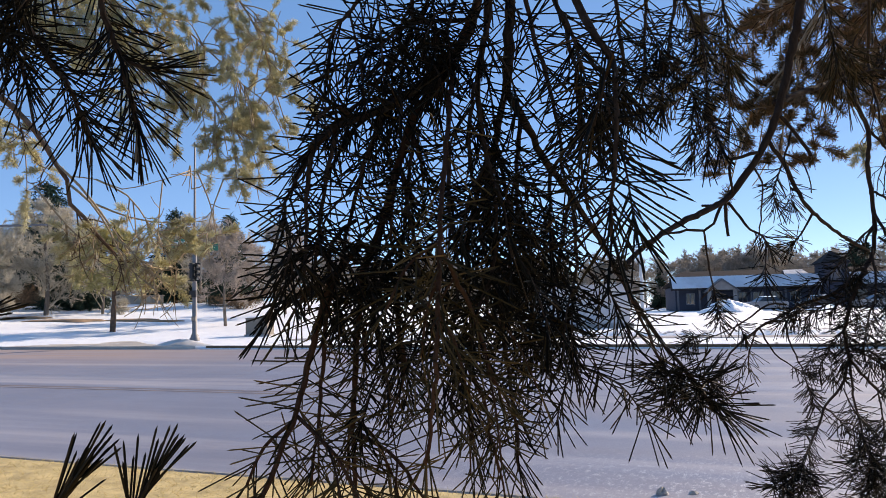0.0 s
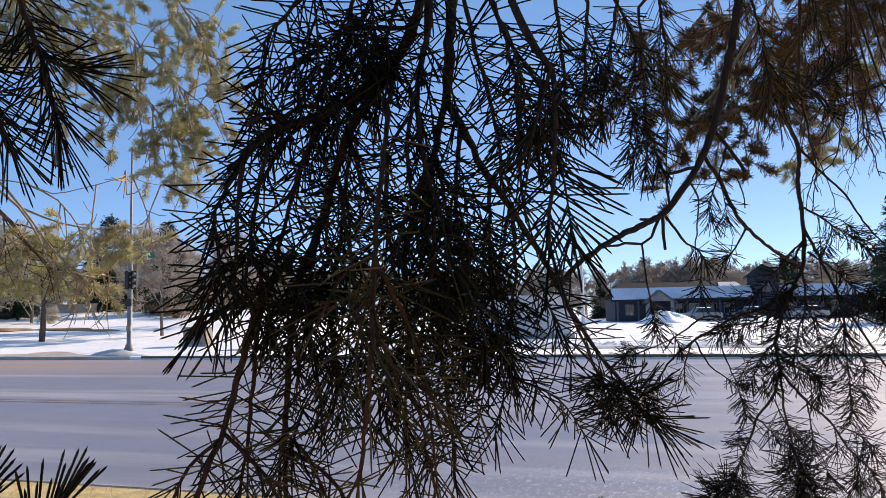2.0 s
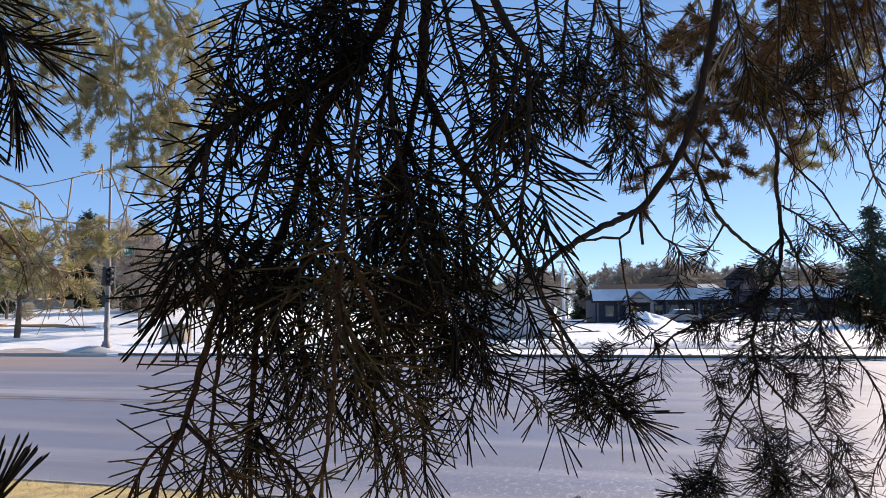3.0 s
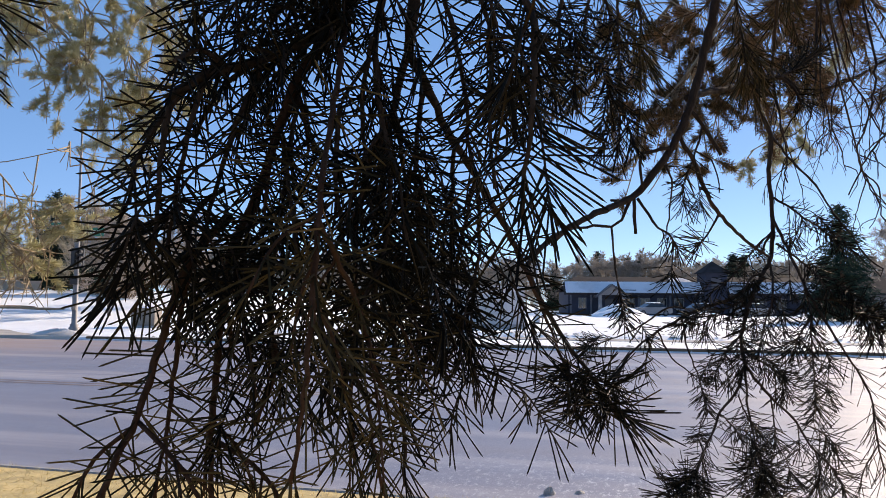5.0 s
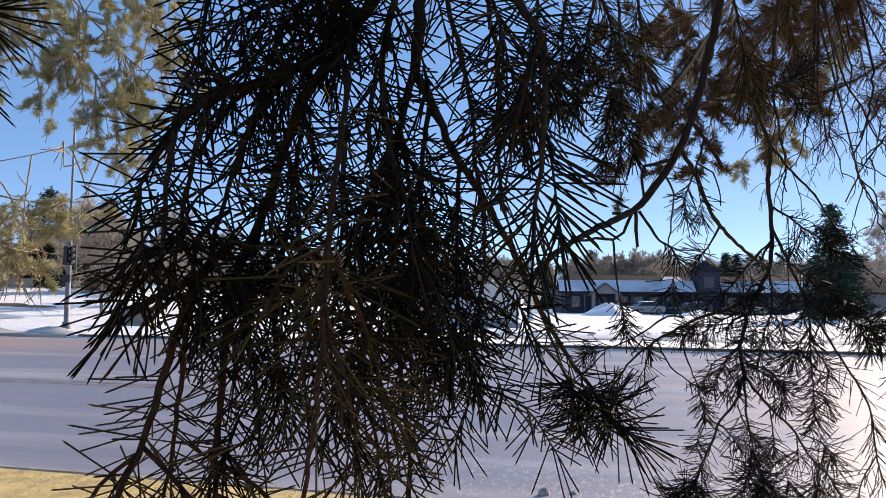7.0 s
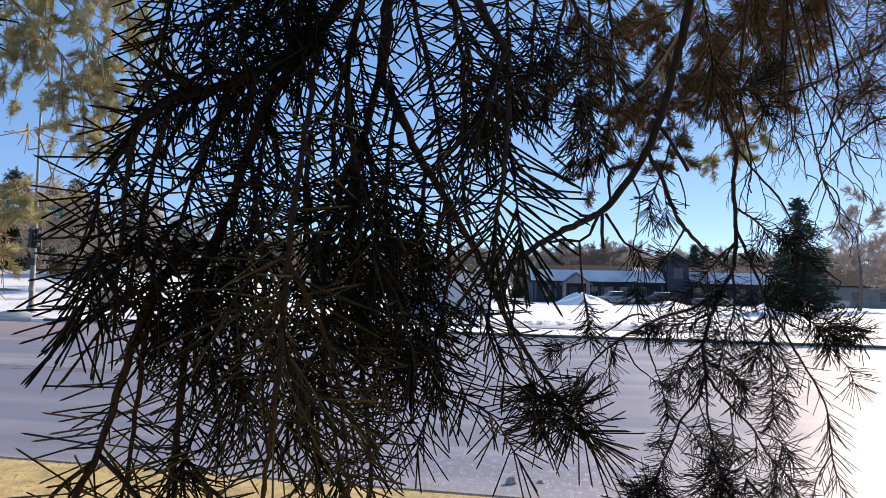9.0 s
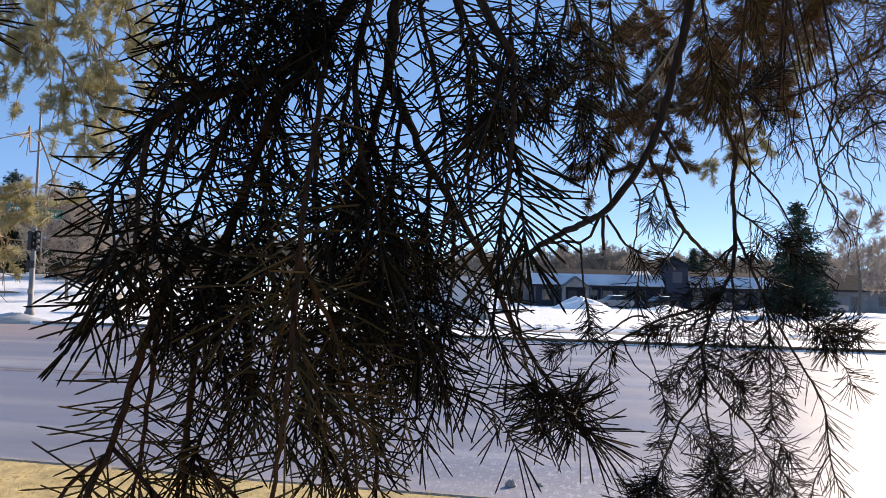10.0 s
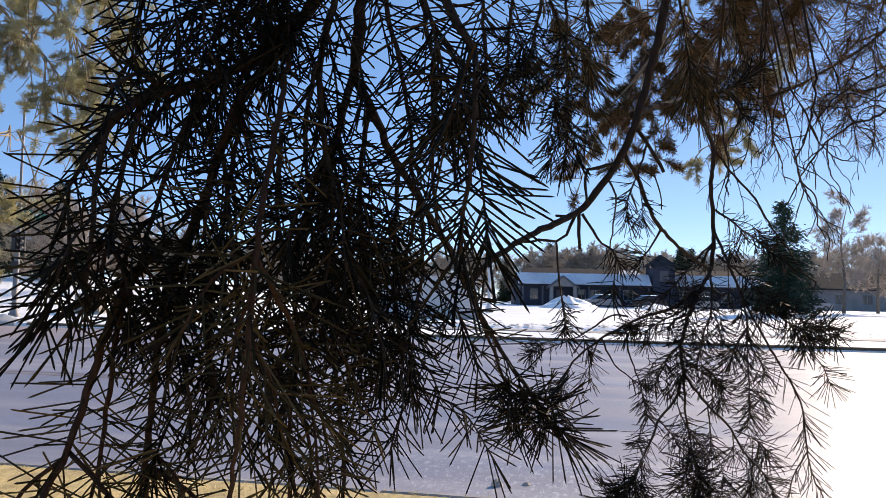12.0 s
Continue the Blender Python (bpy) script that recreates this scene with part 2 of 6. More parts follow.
class Soup:
    """Collects vertices and faces of one mesh."""

    def __init__(self):
        self.v, self.f, self.n = [], [], 0

    def add(self, verts, faces):
        verts = np.asarray(verts, float).reshape(-1, 3)
        self.v.append(verts)
        self.f += (np.asarray(faces) + self.n).tolist()
        self.n += len(verts)

    def box(self, lo, hi, m=None):
        (a, b, c), (d, e, f) = lo, hi
        v = np.array([(a, b, c), (d, b, c), (d, e, c), (a, e, c), (a, b, f), (d, b, f), (d, e, f), (a, e, f)], float)
        self.add(v, [(0, 3, 2, 1), (4, 5, 6, 7), (0, 1, 5, 4), (1, 2, 6, 5), (2, 3, 7, 6), (3, 0, 4, 7)])

    def prism(self, outline, y0, y1):
        """An outline of (x, z) drawn out along y."""
        k = len(outline)
        v = [(x, y0, z) for x, z in outline] + [(x, y1, z) for x, z in outline]
        self.add(v[:], [(i, (i + 1) % k, k + (i + 1) % k, k + i) for i in range(k)])
        self.f.append([self.n - 2 * k + i for i in reversed(range(k))])
        self.f.append([self.n - k + i for i in range(k)])

    def mesh(self, name, mat, smooth=False):
        me = bpy.data.meshes.new(name)
        me.from_pydata(np.concatenate(self.v).tolist() if self.v else [], [], self.f)
        me.materials.append(mat)
        if smooth:
            me.polygons.foreach_set("use_smooth", [True] * len(me.polygons))
        me.update()
        return me


def part(name, soup, mat, parent=None, label="", smooth=False):
    """One mesh object of a soup, under a thing or a part."""
    ob = new(name, soup.mesh(name, mat, smooth))
    if parent:
        ob.parent = parent
    if label:
        tagged(ob, label)
    return ob


def thing(name, place, label, category, group="", kind="", turn=0.0):
    ob = new(name)
    ob.empty_display_size = 0.2
    ob.location = place
    ob.rotation_euler = (0, 0, turn)
    return tagged(ob, label, category, group, kind)


def unit(v):
    v = np.asarray(v, float)
    return v / (np.linalg.norm(v, axis=-1, keepdims=True) + 1e-9)


def smooth_line(pts, step):
    """A Catmull-Rom line through the points."""
    p = np.array(pts, float)
    p = np.vstack([2 * p[0] - p[1], p, 2 * p[-1] - p[-2]])
    out = []
    for i in range(1, len(p) - 2):
        a, b, c, d = p[i - 1:i + 3]
        k = max(1, int(np.linalg.norm(c - b) / step))
        for s in np.arange(k) / k:
            out.append(0.5 * (2 * b + (c - a) * s + (2 * a - 5 * b + 4 * c - d) * s ** 2 + (3 * b - a - 3 * c + d) * s ** 3))
    out.append(p[-2])
    return np.array(out)


def tube(soup, line, radii, k=6, rng=None, knobs=0.0):
    """A tapered round bar along a line, closed at its end."""
    line = np.asarray(line, float)
    n = len(line)
    tan = unit(np.gradient(line, axis=0))
    ref = np.array([0.31, 0.87, 0.38])
    u = unit(np.cross(tan, ref))
    w = np.cross(tan, u)
    r = np.asarray(radii, float).reshape(-1, 1) * np.ones((n, 1))
    if rng is not None and knobs:
        r = r * (1 + knobs * rng.uniform(-1, 1, (n, 1)))
    a = np.arange(k) * 2 * np.pi / k
    ring = line[:, None] + r[:, :, None] * (np.cos(a)[None, :, None] * u[:, None] + np.sin(a)[None, :, None] * w[:, None])
    i, j = np.meshgrid(np.arange(n - 1), np.arange(k), indexing="ij")
    b = (j + 1) % k
    f = np.stack([i * k + j, i * k + b, (i + 1) * k + b, (i + 1) * k + j], -1).reshape(-1, 4)
    soup.add(ring.reshape(-1, 3), f)
    soup.f.append([soup.n - k + q for q in range(k)])
    soup.f.append([soup.n - n * k + q for q in reversed(range(k))])


def needles(soup, base, way, length, width, rng, bend=0.12):
    """Thin three-sided needles with a slight bend."""
    base, way = np.asarray(base, float), unit(way)
    n = len(base)
    if not n:
        return
    length = np.asarray(length).reshape(-1, 1) * np.ones((n, 1))
    side = unit(np.cross(way, unit(rng.normal(size=(n, 3)))))
    third = np.cross(way, side)
    curve = third * length * bend * rng.uniform(-1, 1, (n, 1))
    mid = base + way * length * 0.93 + curve * 0.87
    tip = base + way * length + curve
    v = np.empty((n, 7, 3))
    for q in range(3):
        a = q * 2 * np.pi / 3
        off = (np.cos(a) * side + np.sin(a) * third) * width * 0.58
        v[:, q], v[:, 3 + q] = base + off * 0.9, mid + off * 0.95
    v[:, 6] = tip
    o = np.arange(n)[:, None] * 7
    quads = np.concatenate([o + np.array([[q, (q + 1) % 3, 3 + (q + 1) % 3, 3 + q]]) for q in range(3)])
    tris = np.concatenate([o + np.array([[3 + q, 3 + (q + 1) % 3, 6]]) for q in range(3)])
    soup.v.append(v.reshape(-1, 3))
    soup.f += (quads + soup.n).tolist() + (tris + soup.n).tolist()
    soup.n += n * 7


def blades(soup, base, way, length, width, rng):
    """Flat pointed blades, for grass and for far foliage."""
    base, way = np.asarray(base, float), unit(way)
    n = len(base)
    length = np.asarray(length).reshape(-1, 1) * np.ones((n, 1))
    side = unit(np.cross(way, unit(rng.normal(size=(n, 3)))))
    v = np.stack([base - side * width / 2, base + side * width / 2, base + way * length], 1)
    soup.v.append(v.reshape(-1, 3))
    soup.f += (np.arange(n)[:, None] * 3 + np.array([[0, 1, 2]]) + soup.n).tolist()
    soup.n += n * 3


# ---- ground, road, kerbs ----
ROAD_TURN = radians(-22.0)
U = np.array([math.cos(ROAD_TURN), math.sin(ROAD_TURN)])
V = np.array([-math.sin(ROAD_TURN), math.cos(ROAD_TURN)])
NEAR_KERB, FAR_KERB = 5.7, 26.8


def uv(u, v, z=0.0):
    return (u * U[0] + v * V[0], u * U[1] + v * V[1], z)


def step01(a, b, x):
    s = np.clip((x - a) / (b - a), 0, 1)
    return s * s * (3 - 2 * s)


def land(x, y):
    """The height of the ground: kerb high beside the road, rising behind the crossing."""
    x, y = np.asarray(x, float), np.asarray(y, float)
    v = x * V[0] + y * V[1]
    u = x * U[0] + y * U[1]
    far = 0.12 + 2.3 * step01(42, 82, np.hypot(x, y)) * step01(4, -12, x) * (y > 20)
    far = far + 0.25 * step01(60, 90, np.hypot(x, y)) * (y > 20)
    bank = 0.14 + 0.05 * np.sin(u * 0.9) + 0.04 * np.sin(u * 2.3 + 1)
    far = far + bank * (step01(33.5, 34.0, v) - 0.75 * step01(34.6, 39, v)) * step01(-24, -19, u)
    return np.where(v > FAR_KERB - 0.01, far, np.where(v < NEAR_KERB + 0.01, 0.12, -0.03))


us = np.concatenate([[-1800, -700, -300, -150], np.arange(-100, 101, 2.0), [150, 300, 700, 1800]])
vs = np.concatenate([[-1500, -400, -100, -40, -10, 0, 3, NEAR_KERB - 0.16, NEAR_KERB, NEAR_KERB + 0.04, 16, FAR_KERB - 0.04, FAR_KERB, FAR_KERB + 0.16],
                     np.arange(27.5, 40, 0.25), np.arange(40, 130, 2.0), [160, 220, 300, 600, 1800]])
gu, gv = np.meshgrid(us, vs, indexing="ij")
gx, gy = gu * U[0] + gv * V[0], gu * U[1] + gv * V[1]
gz = land(gx, gy)
gz += np.where((gv > FAR_KERB + 1) & (gv < 130), 0.03 * np.sin(gx * 1.7 + np.cos(gy * 1.1) * 2) * np.cos(gy * 1.3), 0)
ground_soup = Soup()
a, b = len(us), len(vs)
i, j = np.meshgrid(np.arange(a - 1), np.arange(b - 1), indexing="ij")
ground_soup.add(np.stack([gx, gy, gz], -1), np.stack([i * b + j, (i + 1) * b + j, (i + 1) * b + j + 1, i * b + j + 1], -1).reshape(-1, 4))
ground = tagged(part("ground", ground_soup, SNOW, smooth=False), "snow-covered open ground beside the road", "ground", kind="structure")


def strip(name, u0, u1, v0, v1, z, mat, label, cat, thick=0.03, nu=1):
    s = Soup()
    for k in range(nu):
        p, q = u0 + (u1 - u0) * k / nu, u0 + (u1 - u0) * (k + 1) / nu
        c = [uv(p, v0), uv(q, v0), uv(q, v1), uv(p, v1)]
        s.add([(x, y, z - thick) for x, y, _ in c] + [(x, y, z) for x, y, _ in c], [(0, 3, 2, 1), (4, 5, 6, 7), (0, 1, 5, 4), (1, 2, 6, 5), (2, 3, 7, 6), (3, 0, 4, 7)])
    return tagged(part(name, s, mat), label, cat, kind="structure")


def turned(ob):
    """Lets an object's own axes run along the road, for its grain."""
    m = Matrix.Rotation(ROAD_TURN, 4, "Z")
    ob.data.transform(m.inverted())
    ob.matrix_world = m
    return ob


road = turned(strip("road", -300, 300, NEAR_KERB + 0.03, FAR_KERB - 0.03, 0.0, ROAD, "wide wet asphalt road with salt streaks and melting slush", "road", 0.02))
turned(strip("verge_turf", -60, 60, -25, NEAR_KERB - 0.075, 0.135, TURF, "dry yellow winter turf under the pine", "grass", 0.01))
line_soup = Soup()
for v0, w in ((12.3, 0.12), (12.6, 0.12)):
    for k in range(-30, -1):
        c = [uv(k * 4.0, v0), uv(k * 4.0 + 3.98, v0), uv(k * 4.0 + 3.98, v0 + w), uv(k * 4.0, v0 + w)]
        line_soup.add([(x, y, 0.005) for x, y, _ in c], [(0, 1, 2, 3)])
turned(tagged(part("lane_line", line_soup, YELLOW), "worn double yellow centre line on the asphalt", "road marking", kind="structure"))

def kerb(name, v0, v1, u0, u1, label, mat):
    """A run of concrete kerb stones with joints."""
    s = Soup()
    s.box((u0, v0 + 0.01, -0.1), (u1, v1 - 0.01, 0.125))
    ob = tagged(part(name, s, mat), label, "kerb", kind="structure")
    ob.rotation_euler = (0, 0, ROAD_TURN)
    stone = Soup()
    stone.add([(0.01, v0, -0.1), (2.39, v0, -0.1), (2.39, v1, -0.1), (0.01, v1, -0.1), (0.01, v0, 0.12), (2.39, v0, 0.12), (2.39, v1, 0.12), (0.01, v1, 0.12),
               (0.03, v0 + 0.025, 0.145), (2.37, v0 + 0.025, 0.145), (2.37, v1 - 0.025, 0.145), (0.03, v1 - 0.025, 0.145)],
              [(0, 3, 2, 1), (0, 1, 5, 4), (1, 2, 6, 5), (2, 3, 7, 6), (3, 0, 4, 7), (4, 5, 9, 8), (5, 6, 10, 9), (6, 7, 11, 10), (7, 4, 8, 11), (8, 9, 10, 11)])
    me = stone.mesh("kerb_stone", mat)
    for k in range(int((u1 - u0) / 2.4)):
        o = new("kerb_stone", me)
        o.parent, o.location = ob, (u0 + k * 2.4, 0, 0)
    return ob


kerb("kerb_near", NEAR_KERB - 0.07, NEAR_KERB + 0.02, -40, 30, "pale concrete kerb between road and dry grass", CONCRETE)
kerb("kerb_far", FAR_KERB - 0.02, FAR_KERB + 0.16, -22.5, 60, "wet dark concrete kerb below the snowy verge", WET_CONCRETE)

# slush apron of the side street
apron = Soup()
outline = [(-120, 26.7), (-23, 26.7), (-25, 27.2), (-28, 29.0), (-31, 31.4), (-36, 33.4), (-46, 32.6), (-70, 31.0), (-120, 29.5)]
apron.add([uv(u, v, 0.14) for u, v in outline] + [uv(u, v, 0.0) for u, v in outline], [(k, (k + 1) % 9, 9 + (k + 1) % 9, 9 + k) for k in range(9)])
apron.f.append(list(range(8, -1, -1)))
turned(tagged(part("side_street", apron, SLUSH), "side street mouth covered in grey packed slush", "road", kind="structure"))
turned(strip("pavement", -22, 60, 31.6, 33.3, 0.15, CONCRETE, "snow-dusted concrete pavement behind the kerb", "pavement", 0.05))


def mound(name, place, rx, ry, h, mat, label, cat, seed, lump=0.25, turn=0.0, power=1.3):
    """An uneven heap on the ground."""
    rng = np.random.default_rng(seed)
    s = Soup()
    nr, na = 9, 30
    ph = rng.uniform(0, 6.28, 6)
    v = [(0, 0, h)]
    for r in range(1, nr + 1):
        for q in range(na):
            a = q * 2 * np.pi / na
            k = r / nr
            e = 1 + 0.14 * np.sin(2 * a + ph[0]) + 0.09 * np.sin(5 * a + ph[1])
            z = h * (1 - k ** power) * (1 + lump * np.sin(3 * a + ph[2] + 4 * k)) + h * lump * 0.3 * np.sin(9 * a + ph[3] + 9 * k) * (1 - k)
            v.append((rx * k * e * np.cos(a), ry * k * e * np.sin(a), z if r < nr else -0.12))
    f = [(0, 1 + q, 1 + (q + 1) % na) for q in range(na)]
    for r in range(nr - 1):
        f += [(1 + r * na + q, 1 + (r + 1) * na + q, 1 + (r + 1) * na + (q + 1) % na, 1 + r * na + (q + 1) % na) for q in range(na)]
    s.add(v, [list(t) for t in f if len(t) == 4])
    base = s.n - len(v)
    s.f += [[base + t for t in q] for q in f if len(q) == 3]
    ob = tagged(part(name, s, mat, smooth=True), label, cat)
    ob.location, ob.rotation_euler = place, (0, 0, turn)
    return ob


def on_land(x, y):
    return (x, y, float(land(x, y)))


mound("snow_mound", on_land(27.9, 76.6), 3.3, 2.2, 1.15, SNOW, "plowed heap of clean snow before the building", "snow pile", 3)
mound("snow_mound", on_land(37.5, 76.0), 2.8, 1.7, 0.5, SNOW, "low plowed heap of snow in the car park", "snow pile", 4)
mound("snow_mound", on_land(48.5, 73.0), 3.6, 1.9, 0.6, SNOW, "low plowed heap of snow in the car park", "snow pile", 5)
mound("snow_mound", (*uv(-24.5, 27.6)[:2], 0.1), 1.9, 0.8, 0.28, DIRTY_SNOW, "low ridge of dirty snow at the street corner", "snow pile", 6, turn=ROAD_TURN)
for k, (x, y, rx, ry) in enumerate(((-28.6, 55.0, 3.4, 1.2), (-24.0, 56.0, 2.6, 0.9), (-21.0, 55.4, 1.6, 0.5), (-32.0, 56.4, 2.4, 0.8))):
    mound("grass_patch", on_land(x, y), rx, ry, 0.09, BROWN_TURF, "bare strip of brown grass in the melting snow", "grass", 120 + k, 0.3, power=4.0)
mound("ice_clod", (1.72, 6.42, 0.0), 0.05, 0.035, 0.045, SLUSH, "small dirty clod of ice on the wet asphalt", "ice clod", 8, 0.4, power=3.0)
mound("ice_clod", (1.98, 6.42, 0.0), 0.05, 0.03, 0.018, SLUSH, "small flat piece of dirty ice on the asphalt", "ice clod", 9, 0.4, power=3.0)

# ---- broken snow along the plowed edge ----
rng = np.random.default_rng(33)
chunk_soup = Soup()
ico = np.array([(0, 0, 1), (0.9, 0, 0.2), (0.28, 0.85, 0.25), (-0.72, 0.53, 0.2), (-0.72, -0.53, 0.22), (0.28, -0.85, 0.2), (0, 0, -0.5)])
ico_faces = [(0, 1 + k, 1 + (k + 1) % 5) for k in range(5)] + [(6, 1 + (k + 1) % 5, 1 + k) for k in range(5)]
for k in range(900):
    u_ = rng.uniform(-21, 40)
    v_ = 33.6 + abs(rng.normal()) * 1.2 if k % 6 else rng.uniform(36, 42)
    if k % 9 == 0:
        v_ = rng.uniform(27.1, 27.9)
    x, y, _ = uv(u_, v_)
    r_ = rng.uniform(0.03, 0.10)
    chunk_soup.add(ico * (r_ * 1.6, r_ * 1.4, r_ * 0.55) * rng.uniform(0.6, 1.3, (7, 3)) + (x, y, float(land(x, y)) + r_ * 0.15), ico_faces)
tagged(part("snow_chunk", chunk_soup, DIRTY_SNOW), "broken chunks of plowed snow on the verge", "snow", kind="stuff")

# ---- dry grass of the near verge ----
rng = np.random.default_rng(21)
n = 26000
gu_, gv_ = rng.uniform(-9, 3.0, n), rng.uniform(2.2, NEAR_KERB - 0.03, n)
pos = np.stack([gu_ * U[0] + gv_ * V[0], gu_ * U[1] + gv_ * V[1], np.full(n, 0.134)], -1)
grass_soup = Soup()
blades(grass_soup, pos, rng.normal(size=(n, 3)) * (1, 1, 0.3) + (0, 0, 0.7), rng.uniform(0.03, 0.085, n), 0.004, rng)
tagged(part("dry_grass", grass_soup, GRASS_DRY), "matted dry yellow grass blades on the verge", "grass", kind="stuff")

# ---- traffic signals ----


def lathe(soup, prof, k=14, at_=(0, 0, 0)):
    """Turns a profile of (radius, height) round the upright axis."""
    a = np.arange(k) * 2 * np.pi / k
    v = [(at_[0] + r * np.cos(q), at_[1] + r * np.sin(q), at_[2] + z) for r, z in prof for q in a]
    soup.add(v, [(i * k + j, i * k + (j + 1) % k, (i + 1) * k + (j + 1) % k, (i + 1) * k + j) for i in range(len(prof) - 1) for j in range(k)])
    soup.f.append([soup.n - k + q for q in range(k)])


def signal_head(parent, place, turn, lit):
    """Three lamps with hoods in a black case."""
    case = Soup()
    case.box((-0.15, -0.09, 0), (0.15, 0.09, 0.95))
    case.box((-0.04, 0.09, 0.1), (0.04, 0.2, 0.16))
    case.box((-0.04, 0.09, 0.8), (0.04, 0.2, 0.86))
    head = part("signal_head", case, SIGNAL_BLACK, parent, "black three-lamp signal case")
    head.location, head.rotation_euler = place, (0, 0, turn)
    for k in range(3):
        z = 0.16 + k * 0.31
        hood, lens = Soup(), Soup()
        a = np.linspace(-0.6, math.pi + 0.6, 12)
        for r0, r1, y in ((0.125, 0.13, 0),):
            ring = [(0.128 * np.cos(q), -0.09, z + 0.128 * np.sin(q)) for q in a] + [(0.128 * np.cos(q), -0.30, z + 0.128 * np.sin(q) - 0.02) for q in a]
            inner = [(0.118 * np.cos(q), -0.09, z + 0.118 * np.sin(q)) for q in a] + [(0.118 * np.cos(q), -0.30, z + 0.118 * np.sin(q) - 0.02) for q in a]
            hood.add(ring, [(i, i + 1, 13 + i, 12 + i) for i in range(11)])
            hood.add(inner, [(i, 12 + i, 13 + i, i + 1) for i in range(11)])
        part("hood", hood, SIGNAL_BLACK, head)
        lens.add([(0.112 * np.cos(q), -0.10, z + 0.112 * np.sin(q)) for q in np.arange(14) * 2 * np.pi / 14] + [(0, -0.125, z)], [(i, (i + 1) % 14, 14) for i in range(14)])
        part("lens", lens, lit, head, "unlit signal lens")
    return head


def sign_blade(parent, place, turn, width):
    s = Soup()
    s.box((-width / 2, -0.012, 0), (width / 2, 0.012, 0.42))
    b = part("street_sign", s, SIGN_GREEN, parent, "green street sign with white lettering bars")
    b.location, b.rotation_euler = place, (0, 0, turn)
    bar = Soup()
    x = -width / 2 + 0.15
    for k, w in enumerate((0.12, 0.1, 0.14, 0.1, 0.12, 0.05, 0.12, 0.1)):
        if x + w < width / 2 - 0.1:
            bar.box((x, -0.017, 0.14), (x + w, -0.013, 0.28))
        x += w + 0.05
    part("lettering_bar", bar, SIGN_WHITE, b)


pole = thing("traffic_signal_pole", on_land(-13.55, 39.85), "grey steel signal pole with street signs at the corner", "traffic signal")
s = Soup()
lathe(s, [(0.26, -0.1), (0.26, 0.16), (0.2, 0.2), (0.2, 0.32), (0.135, 0.36), (0.12, 3.0), (0.105, 5.4), (0.07, 5.6), (0.05, 10.6), (0.03, 10.65)])
part("pole_shaft", s, STEEL, pole, smooth=True)
for turn, x in ((0.0, 0.26), (1.4, -0.05)):
    signal_head(pole, (x, -0.22, 3.15), turn, LENS_GREY)
s = Soup()
s.box((-0.2, -0.3, 2.3), (0.16, -0.13, 2.66))
part("pedestrian_signal", s, SIGNAL_BLACK, pole, "black pedestrian signal box")
s = Soup()
s.box((-0.1, -0.2, 1.05), (0.1, -0.12, 1.3))
part("push_button", s, BOX_TAN, pole)
sign_blade(pole, (0.62, -0.15, 4.75), 0.15, 1.3)
sign_blade(pole, (-0.72, -0.18, 4.98), -0.55, 1.5)
s = Soup()
tube(s, [(-1.4, -0.1, 5.15), (0, 0, 5.2), (1.3, -0.1, 5.0)], 0.025, 6)
part("sign_bracket", s, STEEL, pole)

mast = thing("mast_arm_signal", on_land(-33.0, 42.6), "grey steel mast arm holding a black traffic signal", "traffic signal")
s = Soup()
lathe(s, [(0.28, -0.1), (0.28, 0.2), (0.17, 0.25), (0.15, 6.9), (0.1, 7.1)])
part("pole_shaft", s, STEEL, mast)
s = Soup()
arm = smooth_line([(0.1, 0, 5.9), (3, 0.3, 6.15), (7, 0.7, 6.3), (10.5, 1.05, 6.35)], 0.6)
tube(s, arm, np.linspace(0.1, 0.05, len(arm)), 8)
part("mast_arm", s, STEEL, mast)
signal_head(mast, (10.1, 0.9, 5.25), 0.2, LENS_GREY)
signal_head(mast, (5.6, 0.45, 5.15), 0.2, LENS_GREY)

# ---- roadside boxes ----


def cabinet(place, w, d, h, mat, label, cat, turn):
    t = thing("utility_cabinet", place, label, cat, turn=turn)
    s = Soup()
    s.box((-w / 2 - 0.06, -d / 2 - 0.06, -0.1), (w / 2 + 0.06, d / 2 + 0.06, 0.1))
    part("plinth", s, CONCRETE, t)
    s = Soup()
    s.box((-w / 2, -d / 2, 0.1), (w / 2, d / 2, h - 0.06))
    part("body", s, mat, t)
    s = Soup()
    s.prism([(-w / 2 - 0.03, h - 0.06), (w / 2 + 0.03, h - 0.06), (w / 2 + 0.03, h - 0.02), (w / 2 - 0.1, h + 0.02), (-w / 2 + 0.1, h + 0.02), (-w / 2 - 0.03, h - 0.02)], -d / 2 - 0.03, d / 2 + 0.03)
    part("lid", s, mat, t)
    for k in (-1, 1):
        s = Soup()
        s.box((min(k * 0.02, k * (w / 2 - 0.05)), -d / 2 - 0.012, 0.18), (max(k * 0.02, k * (w / 2 - 0.05)), -d / 2 - 0.002, h - 0.14))
        door = part("door", s, mat, t)
        s = Soup()
        s.box((k * 0.08 - 0.015, -d / 2 - 0.04, h * 0.5), (k * 0.08 + 0.015, -d / 2 - 0.012, h * 0.5 + 0.12))
        part("handle", s, STEEL, door)
    return t


cabinet(on_land(-11.2, 44.2), 1.35, 0.9, 1.05, BOX_TAN, "tan utility cabinet standing in the snow", "utility cabinet", -0.2)

